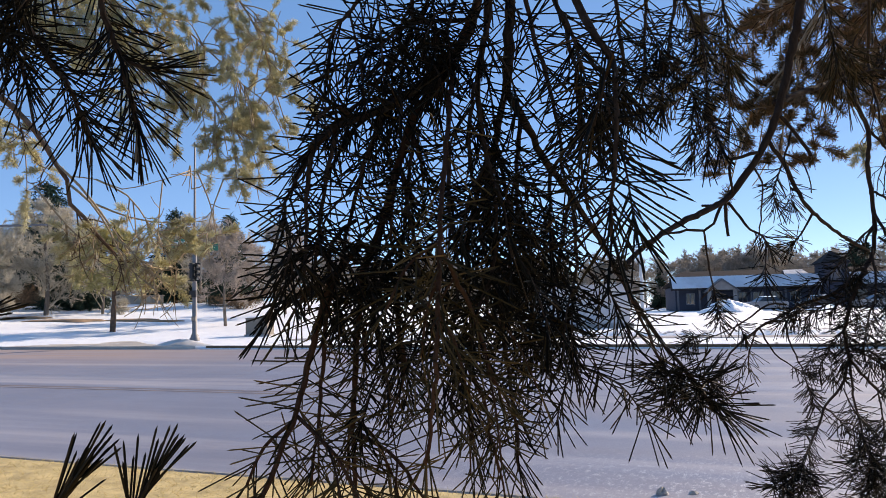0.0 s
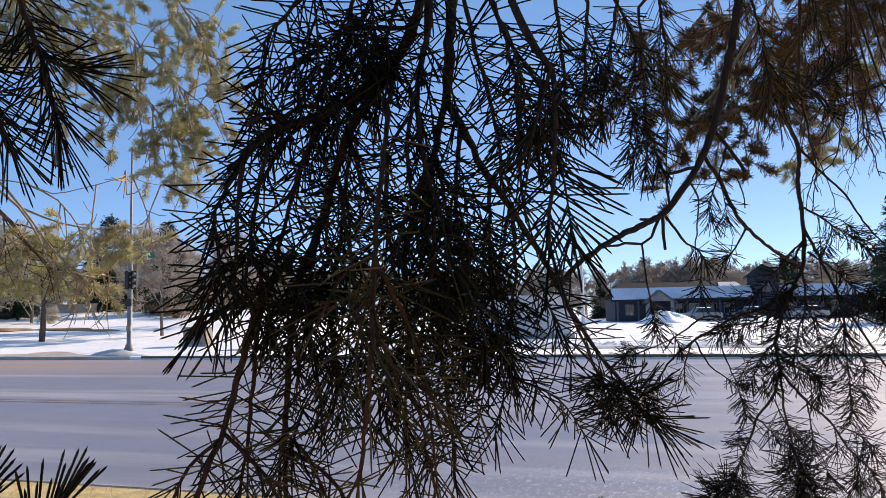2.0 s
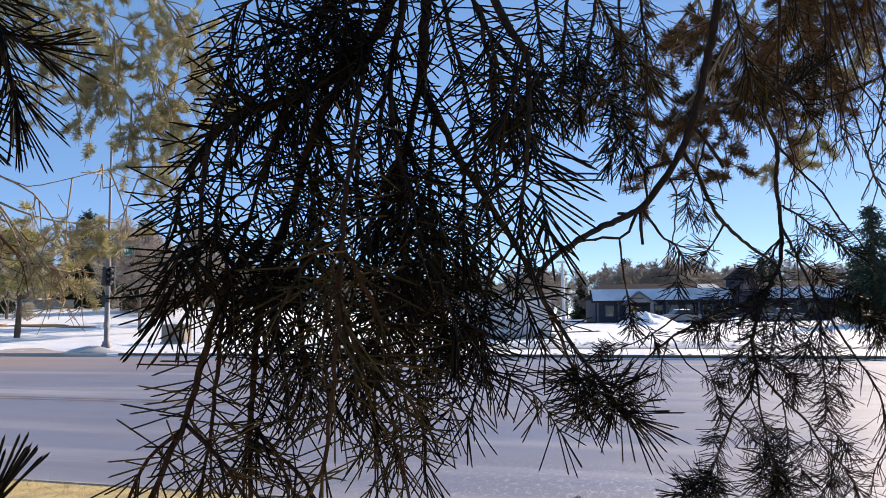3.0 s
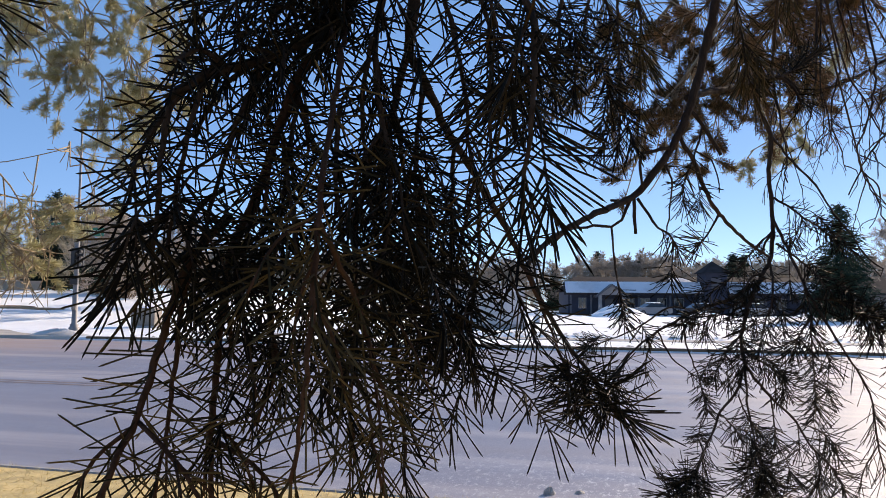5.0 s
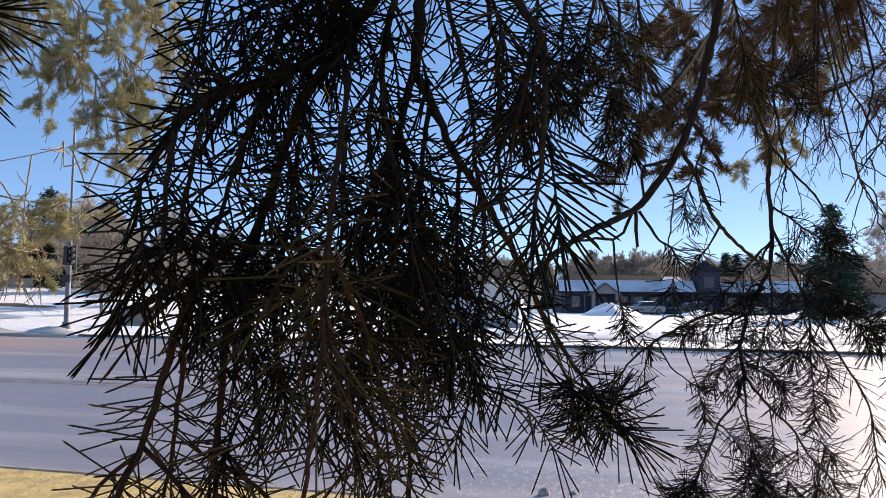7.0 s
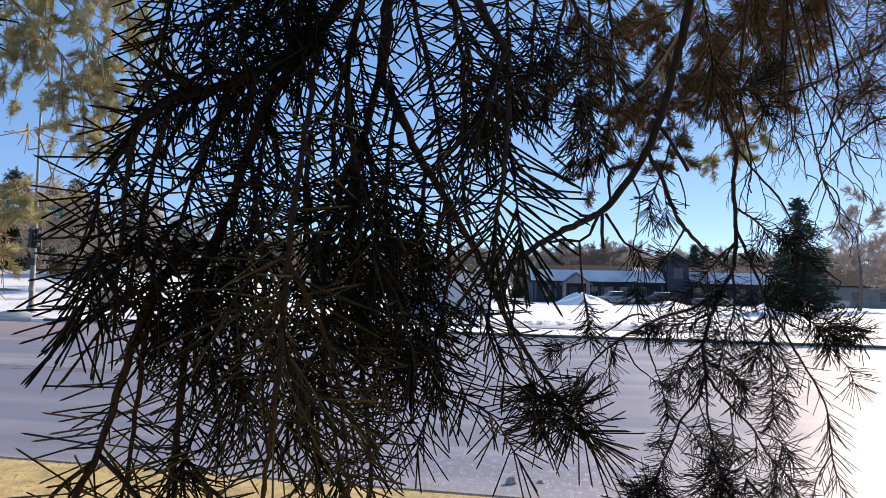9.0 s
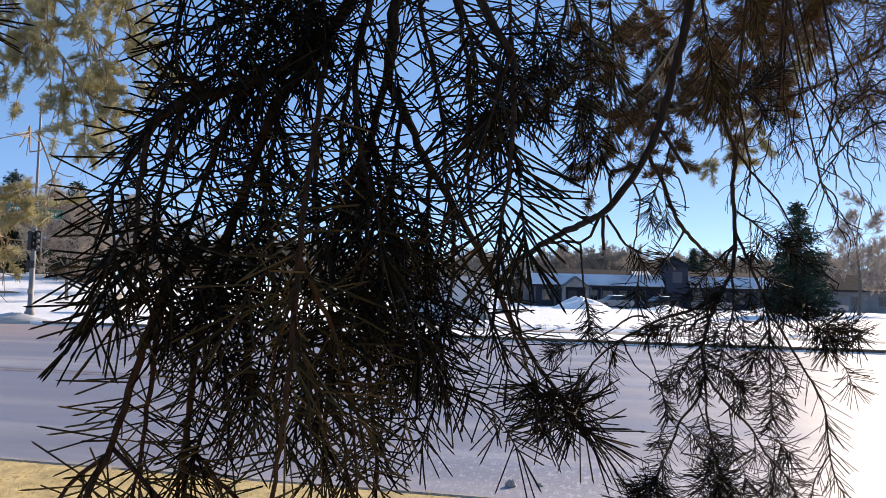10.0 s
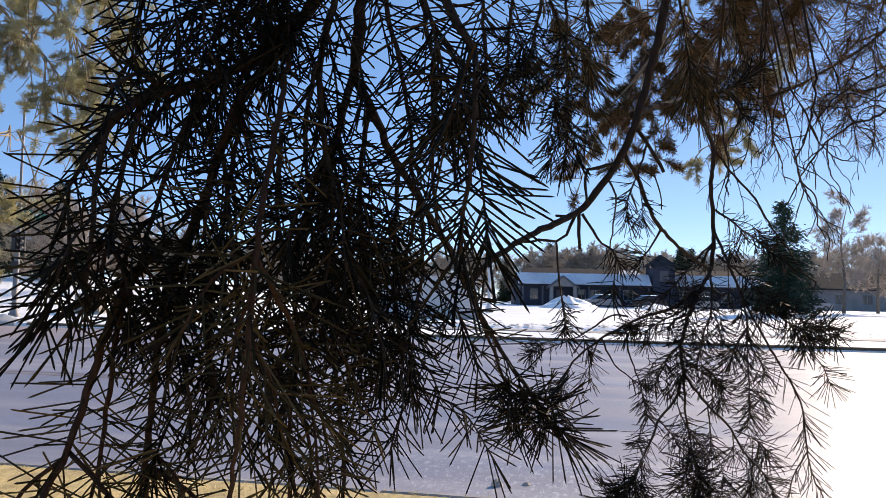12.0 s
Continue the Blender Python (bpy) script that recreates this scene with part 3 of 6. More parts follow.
# ---- monument wall ----
wall_sign = thing("monument_sign", on_land(7.4, 43.4), "pale grey stone monument sign on a snowy base", "sign", turn=-0.12)
s = Soup()
s.box((-3.1, -0.35, -0.2), (2.95, 0.35, 0.3))
part("base", s, CONCRETE, wall_sign)
s = Soup()
s.box((-2.9, -0.25, 0.3), (2.75, 0.25, 2.35))
part("panel", s, PALE_STONE, wall_sign)
s = Soup()
s.prism([(-3.0, 2.35), (2.85, 2.35), (2.85, 2.45), (2.7, 2.52), (-2.85, 2.52), (-3.0, 2.45)], -0.32, 0.32)
part("cap", s, PALE_STONE, wall_sign)

lamp_post = thing("lamp_post", on_land(15.1, 59.7), "pale grey steel post standing in the snow", "lamp post")
s = Soup()
lathe(s, [(0.3, -0.1), (0.3, 0.5), (0.2, 0.52), (0.15, 0.6), (0.12, 5.4), (0.04, 5.50)])
part("pole_shaft", s, PALE_STEEL, lamp_post, smooth=True)
s = Soup()
s.box((-0.45, -0.14, 5.50), (0.2, 0.14, 5.65))
part("lamp_head", s, PALE_STEEL, lamp_post)

# ---- buildings ----


def wall_panel(soup, x0, x1, z0, z1, y0, y1, holes):
    """A wall along x with rectangular openings (x0, x1, z0, z1) that go through it."""
    xs = sorted({x0, x1, *[h[0] for h in holes], *[h[1] for h in holes]})
    for a_, b_ in zip(xs, xs[1:]):
        mid, z = (a_ + b_) / 2, z0
        for h in sorted([h for h in holes if h[0] < mid < h[1]], key=lambda h: h[2]):
            if h[2] > z:
                soup.box((a_, y0, z), (b_, y1, h[2]))
            z = h[3]
        if z < z1:
            soup.box((a_, y0, z), (b_, y1, z1))


def window(parent, x0, x1, z0, z1, y, frame_mat):
    s = Soup()
    w = 0.07
    for q in ((x0, x0 + w, z0, z1), (x1 - w, x1, z0, z1), (x0 + w, x1 - w, z0, z0 + w), (x0 + w, x1 - w, z1 - w, z1), ((x0 + x1) / 2 - 0.03, (x0 + x1) / 2 + 0.03, z0 + w, z1 - w)):
        s.box((q[0], y, q[2]), (q[1], y + 0.08, q[3]))
    win = part("window", s, frame_mat, parent)
    for p, q in ((x0 + w, (x0 + x1) / 2 - 0.03), ((x0 + x1) / 2 + 0.03, x1 - w)):
        s = Soup()
        s.box((p, y + 0.035, z0 + w), (q, y + 0.045, z1 - w))
        part("pane", s, GLASS, win)


def slab_roof(parent, name, pts, mat, thick, label=""):
    """A sloping roof slab from four upper corners."""
    s = Soup()
    p = [(x, y, z) for x, y, z in pts]
    s.add([(x, y, z - thick) for x, y, z in p] + p, [(0, 3, 2, 1), (4, 5, 6, 7), (0, 1, 5, 4), (1, 2, 6, 5), (2, 3, 7, 6), (3, 0, 4, 7)])
    return part(name, s, mat, parent, label)


def low_building():
    t = thing("low_building", (26.4, 89.0, 0.25), "long dark single-storey building with snow on its roof", "building", turn=-0.185)
    holes = [(1.2, 2.2, 0.9, 2.2), (7.0, 8.0, 0.9, 2.2), (8.6, 9.8, 0.9, 2.2), (10.6, 11.8, 0.9, 2.2), (12.6, 13.8, 0.9, 2.2), (19.6, 20.8, 0.9, 2.2), (22.0, 23.2, 0.9, 2.2), (24.6, 25.8, 0.9, 2.2), (4.4, 5.4, 0.0, 2.1)]
    s = Soup()
    wall_panel(s, 0, 15.9, 0, 3.0, 0, 0.25, [h for h in holes if h[1] < 15.9])
    part("front_wall", s, SIDING, t)
    s = Soup()
    wall_panel(s, 18.6, 32, 0, 3.0, 0, 0.25, [h for h in holes if h[0] > 18.6])
    part("front_wall", s, SIDING, t)
    s = Soup()
    s.box((0, 0.25, 0), (0.25, 11.75, 3.0))
    s.box((31.75, 0.25, 0), (32, 11.75, 3.0))
    s.box((0, 11.75, 0), (32, 12, 3.0))
    part("rear_wall", s, SIDING, t)
    s = Soup()
    s.box((0.25, 0.25, -0.1), (31.75, 11.75, 0.02))
    part("floor_slab", s, CONCRETE, t)
    for h in holes[:-1]:
        window(t, *h, 0.08, TRIM_PALE)
    s = Soup()
    s.box((4.4, 0.1, 0), (5.4, 0.16, 2.1))
    part("door", s, TRIM, t)
    # porch roof with snow, main roof behind it
    slab_roof(t, "porch_roof", [(-0.6, -1.4, 2.75), (15.8, -1.4, 2.75), (15.8, 0.3, 4.1), (-0.6, 0.3, 4.1)], SHINGLE, 0.22)
    slab_roof(t, "roof_snow", [(-0.4, -1.36, 2.86), (15.7, -1.36, 2.86), (15.7, 0.25, 4.165), (-0.4, 0.25, 4.165)], SHADED_SNOW, 0.11, "layer of snow with shade in its colour")
    slab_roof(t, "porch_roof", [(18.7, -1.4, 2.75), (32.6, -1.4, 2.75), (32.6, 0.3, 4.1), (18.7, 0.3, 4.1)], SHINGLE, 0.22)
    slab_roof(t, "roof_snow", [(18.8, -1.36, 2.86), (32.4, -1.36, 2.86), (32.4, 0.25, 4.165), (18.8, 0.25, 4.165)], SHADED_SNOW, 0.11, "layer of snow with shade in its colour")
    s = Soup()
    s.add([(-0.5, 0.3, 3.7), (32.5, 0.3, 3.7), (32.5, 12.4, 3.0), (-0.5, 12.4, 3.0), (1.2, 4.2, 4.9), (30.8, 4.2, 4.9)], [(0, 1, 5, 4), (2, 3, 4, 5), (0, 3, 2, 1)])
    s.f += [[1, 2, 5], [3, 0, 4]]
    part("main_roof", s, SHINGLE, t)
    for x0, x1 in ((12.4, 15.2),):
        slab_roof(t, "roof_snow", [(x0, 1.0, 4.03), (x1, 1.0, 4.03), (x1 - 0.3, 3.4, 4.75), (x0 + 0.4, 3.4, 4.75)], SHADED_SNOW, 0.07, "patch of snow")
    for x in (0.2, 2.6, 8.2, 11.9, 15.4, 19.2, 23.0, 27.0, 31.5):
        s = Soup()
        s.box((x - 0.09, -1.2, -0.1), (x + 0.09, -1.02, 2.85))
        part("porch_post", s, TRIM, t)
    # gabled entrance
    s = Soup()
    s.prism([(3.3, 2.5), (6.5, 2.5), (4.9, 3.65)], -2.35, -2.15)
    part("gable", s, SIDING_PALE, t)
    slab_roof(t, "gable_roof", [(3.0, -2.6, 2.4), (4.9, -2.6, 3.82), (4.9, 0.4, 3.82), (3.0, 0.4, 2.4)], TRIM, 0.2)
    slab_roof(t, "gable_roof", [(4.9, -2.6, 3.82), (6.8, -2.6, 2.4), (6.8, 0.4, 2.4), (4.9, 0.4, 3.82)], TRIM, 0.2)
    for x in (3.5, 6.3):
        s = Soup()
        s.box((x - 0.2, -2.4, -0.1), (x + 0.2, -2.0, 2.6))
        part("gable_pier", s, SIDING_PALE, t)
    # tower
    s = Soup()
    s.box((15.95, -1.2, -0.1), (18.55, 2.2, 5.2))
    tower = part("tower", s, SIDING, t)
    s = Soup()
    s.add([(15.6, -1.55, 5.2), (18.9, -1.55, 5.2), (18.9, 2.55, 5.2), (15.6, 2.55, 5.2), (17.25, 0.5, 6.7)], [(0, 3, 2, 1)])
    s.f += [[0, 1, 4], [1, 2, 4], [2, 3, 4], [3, 0, 4]]
    part("tower_roof", s, SHINGLE, tower)
    s = Soup()
    s.box((16.7, -1.26, 3.3), (17.8, -1.2, 4.6))
    part("louvre", s, TRIM, tower)
    return t


low_building()


def small_house(place, turn, w, h, d, wall, label):
    t = thing("house", place, label, "house", turn=turn)
    holes = [(x, x + 1.2, 0.9, 2.2) for x in np.arange(1.2, w - 2, 3.4)]
    s = Soup()
    wall_panel(s, 0, w, -0.5, h, 0, 0.25, holes)
    s.box((0, 0.25, -0.5), (0.25, d, h))
    s.box((w - 0.25, 0.25, -0.5), (w, d, h))
    s.box((0.25, d - 0.25, -0.5), (w - 0.25, d, h))
    part("wall", s, wall, t)
    for q in holes:
        window(t, *q, 0.08, TRIM_PALE)
    slab_roof(t, "roof", [(-0.5, -0.6, h - 0.1), (w + 0.5, -0.6, h - 0.1), (w + 0.5, d / 2, h + 2.0), (-0.5, d / 2, h + 2.0)], SHINGLE, 0.2)
    slab_roof(t, "roof", [(-0.5, d / 2, h + 2.0), (w + 0.5, d / 2, h + 2.0), (w + 0.5, d + 0.6, h - 0.1), (-0.5, d + 0.6, h - 0.1)], SHINGLE, 0.2)
    return t


small_house((62.5, 86.5, 0.3), -0.25, 16, 3.0, 8, SIDING_PALE, "low pale house with snow on its brown roof")
small_house((-74.5, 106.0, 2.4), 0.35, 16, 9.0, 8, BRICK_RED, "red-walled house behind bare trees")

# low garden wall on the rise
lw = thing("garden_wall", on_land(-31.2, 74.9), "low tan block wall at the edge of the snow", "wall", turn=-0.05)
for k in range(9):
    s = Soup()
    s.box((-2.4 + k * 0.56, -0.15, -0.2), (-2.4 + k * 0.56 + 0.54, 0.15, 0.75))
    part("block", s, TAN_BLOCK, lw)
s = Soup()
s.box((-2.45, -0.2, 0.75), (2.7, 0.2, 0.85))
part("coping", s, TAN_BLOCK, lw)

# ---- parked cars ----


def car(place, turn, paint, label, snow=False):
    t = thing("parked_car", place, label, "car", turn=turn)
    s = Soup()
    s.prism([(-2.2, 0.35), (-2.15, 0.75), (-1.95, 0.86), (-1.05, 0.95), (1.35, 0.97), (2.1, 0.9), (2.2, 0.7), (2.18, 0.35), (1.75, 0.25), (-1.8, 0.25)], -0.86, 0.86)
    part("body", s, paint, t)
    s = Soup()
    s.add([(-1.1, -0.8, 0.94), (1.6, -0.8, 0.95), (1.6, 0.8, 0.95), (-1.1, 0.8, 0.94), (-0.35, -0.62, 1.42), (0.95, -0.62, 1.42), (0.95, 0.62, 1.42), (-0.35, 0.62, 1.42)], [(0, 3, 2, 1), (4, 5, 6, 7), (0, 1, 5, 4), (1, 2, 6, 5), (2, 3, 7, 6), (3, 0, 4, 7)])
    part("cabin_glass", s, GLASS, t, "dark car windows")
    s = Soup()
    s.add([(-0.42, -0.64, 1.42), (1.02, -0.64, 1.42), (1.02, 0.64, 1.42), (-0.42, 0.64, 1.42), (-0.25, -0.5, 1.5), (0.85, -0.5, 1.5), (0.85, 0.5, 1.5), (-0.25, 0.5, 1.5)], [(4, 5, 6, 7), (0, 1, 5, 4), (1, 2, 6, 5), (2, 3, 7, 6), (3, 0, 4, 7)])
    part("roof", s, SNOW if snow else paint, t, "snow-covered car roof" if snow else "")
    for x in (-1.35, 1.35):
        for y in (-0.78, 0.78):
            s = Soup()
            a = np.arange(16) * 2 * np.pi / 16
            s.add([(x + 0.32 * np.cos(q), y - 0.11, 0.32 + 0.32 * np.sin(q)) for q in a] + [(x + 0.32 * np.cos(q), y + 0.11, 0.32 + 0.32 * np.sin(q)) for q in a], [(q, (q + 1) % 16, 16 + (q + 1) % 16, 16 + q) for q in range(16)])
            s.f += [list(range(15, -1, -1)), list(range(16, 32))]
            wheel = part("wheel", s, RUBBER, t)
            s = Soup()
            yy = y - 0.118 if y < 0 else y + 0.112
            s.add([(x + 0.2 * np.cos(q), yy, 0.32 + 0.2 * np.sin(q)) for q in a] + [(x + 0.2 * np.cos(q), yy + 0.006, 0.32 + 0.2 * np.sin(q)) for q in a], [(q, (q + 1) % 16, 16 + (q + 1) % 16, 16 + q) for q in range(16)])
            s.f += [list(range(15, -1, -1)), list(range(16, 32))]
            part("rim", s, STEEL, wheel)
    for y in (-0.6, 0.6):
        s = Soup()
        s.box((-2.22, y - 0.17, 0.62), (-2.1, y + 0.17, 0.76))
        part("headlight", s, LENS_GREY, t)
    return t


car(on_land(33.3, 80.5), 0.1, CAR_SILVER, "silver car parked before the dark building", True)
car(on_land(38.6, 80.0), 0.05, CAR_DARK, "dark car with snowy roof by the building", True)
car(on_land(44.5, 79.2), 0.0, CAR_SILVER, "silver car parked beside the tower", True)
car(on_land(57.6, 77.5), -0.3, CAR_SILVER, "silver car parked beyond the spruce", True)

# ---- far trees ----


def tree_parts(name, place, label, trunk_soup, crown_soup, trunk_mat, crown_mat, crown_name, group=""):
    t = thing(name, place, label, "tree", group)
    part("trunk", trunk_soup, trunk_mat, t)
    part(crown_name, crown_soup, crown_mat, t)
    return t


def bare_tree(place, h, spread, seed, label, mat=None, stem=0.16, twigs=5, first=0.25, group="", fine=0.022):
    """A leafless tree: trunk, limbs, branches and fine twigs."""
    rng = np.random.default_rng(seed)
    trunk, crown = Soup(), Soup()
    line = smooth_line([(0, 0, -0.3), (rng.uniform(-.1, .1), rng.uniform(-.1, .1), h * 0.3), (rng.uniform(-.3, .3), rng.uniform(-.3, .3), h * 0.65), (rng.uniform(-.4, .4), rng.uniform(-.4, .4), h * 0.97)], h / 14)
    tube(trunk, line, stem * np.linspace(1, 0.08, len(line)) ** 0.9, 8)

    def grow(p, d, length, r, level):
        d = unit(d)
        q = p + d * length * 0.5 + rng.normal(size=3) * length * 0.05
        e = q + unit(d + rng.normal(size=3) * 0.18 + UP * 0.12) * length * 0.5
        tube(crown, [p, q, e], [r, r * 0.75, r * 0.35], 5 if level < 2 else 3)
        if level >= 3:
            k_ = 7
            s_ = rng.uniform(0.2, 1, (k_, 1))
            blades(crown, p + (e - p) * s_, d + rng.normal(size=(k_, 3)) * 0.7 + UP * 0.2, rng.uniform(0.5, 1.0, k_) * max(length, 0.45), fine * 1.3, rng)
        if level >= 4:
            return
        for _ in range(twigs):
            s = rng.uniform(0.25, 1.0)
            b_ = p + (q - p) * s * 2 if s < 0.5 else q + (e - q) * (s - 0.5) * 2
            grow(b_, d + rng.normal(size=3) * 0.75 + UP * 0.15, length * rng.uniform(0.42, 0.62), max(r * 0.5, fine), level + 1)

    limbs = 13
    for k in range(limbs):
        s = first + (0.95 - first) * (k + rng.uniform(0, 0.8)) / limbs
        p = line[min(int(s * (len(line) - 1)), len(line) - 1)]
        a_ = k * 2.4 + rng.uniform(-0.4, 0.4)
        reach = spread * (1.0 - 0.55 * abs(s - 0.45) / 0.55) * rng.uniform(0.8, 1.15)
        grow(p, (math.cos(a_), math.sin(a_), rng.uniform(0.5, 1.1)), reach * 0.75, stem * 0.4 * (1.1 - s), 1)
    return tree_parts("bare_tree", place, label, trunk, crown, GREY_TRUNK, mat or GREY_BARK, "twigwork", group)


def spruce(place, h, r, seed, label, group=""):
    """A spruce: whorls of drooping boughs with many short sprays."""
    rng = np.random.default_rng(seed)
    trunk, crown = Soup(), Soup()
    tube(trunk, [(0, 0, -0.3), (0, 0, h * 0.5), (0, 0, h * 0.98)], [r * 0.07, r * 0.045, 0.02], 8)
    for z in np.arange(0.06 * h, h * 0.98, h / 26):
        k = 1 - z / h
        reach = r * (k ** 0.8) * rng.uniform(0.8, 1.1) + 0.1
        for q in range(int(7 + 7 * k)):
            a_ = rng.uniform(0, 6.28)
            l = reach * rng.uniform(0.65, 1.1)
            d = np.array([math.cos(a_), math.sin(a_), 0])
            m = max(3, int(l / (h * 0.028)))
            s = np.linspace(0.12, 1, m)
            p = d * (s * l)[:, None] + UP * (z - 0.25 * l * s ** 1.4 + 0.12 * l * s ** 3)[:, None]
            tube(crown, p[:: max(1, m // 4)], 0.015 * h / 12, 3)
            p = np.repeat(p, 7, 0) + rng.normal(size=(m * 7, 3)) * 0.02 * h
            blades(crown, p, d + rng.normal(size=(m * 7, 3)) * 0.6 - UP * 0.35, rng.uniform(0.03, 0.06, m * 7) * h, 0.011 * h, rng)
    return tree_parts("spruce_tree", place, label, trunk, crown, TRUNK_BARK, SPRUCE, "crown", group)


def park_pine(place, h, r, seed, label, first=0.38):
    """A pine with an open crown of needle tufts on crooked limbs."""
    rng = np.random.default_rng(seed)
    t = thing("park_pine", place, label, "tree")
    trunk, limbs, crown = Soup(), Soup(), Soup()
    line = smooth_line([(0, 0, -0.3), (0.08, 0, h * 0.3), (-0.15, 0.1, h * 0.65), (0.1, 0, h * 0.95)], 0.4)
    tube(trunk, line, np.linspace(0.2, 0.03, len(line)), 9, rng, 0.06)
    for k in range(26):
        s = first + (0.98 - first) * k / 26
        p = line[int(s * (len(line) - 1))]
        a_ = k * 2.4 + rng.uniform(-0.5, 0.5)
        l = r * (1.1 - 0.75 * (s - first) / (1 - first)) * rng.uniform(0.7, 1.15)
        d = np.array([math.cos(a_), math.sin(a_), rng.uniform(0.0, 0.35)])
        bough = smooth_line([p, p + d * l * 0.5, p + d * l + UP * l * rng.uniform(-0.12, 0.1)], 0.25)
        tube(limbs, bough, np.linspace(0.045, 0.012, len(bough)), 5)
        for q in range(15):
            c = bough[int(rng.uniform(0.35, 0.999) * len(bough))] + rng.normal(size=3) * (0.3, 0.3, 0.2)
            n_ = 34
            w = unit(rng.normal(size=(n_, 3)) + UP * 0.35)
            needles(crown, c + w * 0.03, w, rng.uniform(0.14, 0.26, n_), 0.022, rng)
    part("trunk", trunk, TRUNK_BARK, t)
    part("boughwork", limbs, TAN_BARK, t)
    part("crown", crown, NEEDLE_FAR, t)
    return t


park_pine(on_land(-21.7, 48.3), 7.2, 3.0, 31, "yellow-green pine with a bare brown trunk in snow")
bare_tree(on_land(-31.5, 58.5), 8.4, 5.2, 41, "large bare grey tree with dense fine twigs", stem=0.2, first=0.08)
bare_tree(on_land(-37.0, 57.0), 6.4, 4.2, 42, "bare grey tree with dense fine twigs", stem=0.18, first=0.08)
bare_tree(on_land(-24.0, 81.0), 8.0, 4.2, 43, "bare grey-brown tree on the snowy rise", stem=0.2)
bare_tree(on_land(-15.6, 52.2), 6.6, 3.2, 44, "small bare brown tree behind the signal pole", FAR_BARK, stem=0.12, first=0.3)
bare_tree(on_land(-13.4, 61.0), 7.0, 3.4, 45, "small bare brown tree in the snow", FAR_BARK, stem=0.13, first=0.28)
bare_tree(on_land(-33.5, 54.0), 6.0, 3.6, 49, "low bushy bare tree with grey twigs", stem=0.1, first=0.04)
bare_tree(on_land(-28.0, 60.5), 7.0, 4.0, 50, "bushy bare tree with grey twigs", stem=0.12, first=0.05)
bare_tree(on_land(-38.5, 63.0), 6.8, 4.4, 39, "tall bare grey tree with dense twigs", stem=0.2, first=0.08)
spruce(on_land(-41.0, 76.0), 13.0, 6.0, 51, "dark green spruce behind bare trees")
spruce(on_land(-48.0, 76.0), 9.5, 4.6, 56, "dark green spruce behind bare trees")
spruce(on_land(-31.2, 64.8), 3.4, 2.6, 57, "low dark spruce behind a bare tree")
spruce(on_land(-33.6, 64.4), 3.0, 2.4, 58, "low dark spruce behind a bare tree")
bare_tree(on_land(-34.5, 68.0), 8.0, 4.6, 38, "dense bare grey tree before dark spruces", stem=0.16, first=0.06)
bare_tree(on_land(-25.0, 75.0), 8.0, 4.6, 37, "dense bare grey tree beyond the low wall", stem=0.16, first=0.06)
spruce(on_land(-28.5, 78.0), 10.0, 4.0, 52, "dark green spruce behind bare trees")
spruce(on_land(-20.5, 70.0), 8.6, 2.8, 53, "dark green spruce beyond the corner")
spruce(on_land(44.1, 63.0), 10.8, 3.7, 54, "tall dark spruce beside the car park")
bare_tree(on_land(53.0, 66.4), 11.4, 4.6, 46, "tall bare tree beside the spruce", FAR_BARK, stem=0.2, twigs=5, fine=0.02)
bare_tree(on_land(60.0, 70.0), 7.5, 4.6, 47, "broad bare brown tree near the pale house", FAR_BARK, stem=0.2)
bare_tree(on_land(67.0, 68.0), 9.5, 4.6, 48, "tall bare brown tree near the pale house", FAR_BARK, stem=0.2)


def shrub(place, w, h, seed, mat, label):
    rng = np.random.default_rng(seed)
    s = Soup()
    n_ = 2600
    p = rng.normal(size=(n_, 3)) * (w * 0.32, w * 0.22, h * 0.2) + (0, 0, h * 0.45)
    p[:, 2] = np.abs(p[:, 2])
    blades(s, p, rng.normal(size=(n_, 3)) + UP * 0.5, rng.uniform(0.12, 0.3, n_), 0.035, rng)
    for _ in range(40):
        q = rng.normal(size=3) * (w * 0.2, w * 0.15, 0)
        tube(s, [q * 0.3 - UP * 0.1, q * 0.8 + UP * h * 0.4, q * 1.3 + UP * h * rng.uniform(0.6, 0.95)], [0.03, 0.02, 0.006], 3)
    ob = tagged(part("shrub", s, mat), label, "shrub")
    ob.location = place
    return ob


for k, (x, y, w, h) in enumerate(((-37.5, 63, 5.0, 2.6), (-32.5, 64.5, 4.5, 2.2), (-47.0, 68, 4.6, 1.9), (-42.5, 62, 5.5, 2.6), (-40.0, 73, 4.0, 1.6), (-36.0, 73.5, 5, 2.2), (-22.5, 73.0, 4, 1.6), (-18.5, 66.0, 3.5, 1.5), (-44.5, 70, 6, 2.4), (-39.5, 68, 5, 2.2), (-21.0, 80.0, 6, 2.2), (-16.0, 82.0, 6, 2.0), (-12.0, 78.0, 5, 1.8))):
    shrub(on_land(x, y), w, h, 60 + k, SPRUCE if k in (1, 2, 3, 5) else SHRUB_BROWN, "dark evergreen shrub on the snow" if k in (1, 2, 3, 5) else "brown winter shrub on the snow")

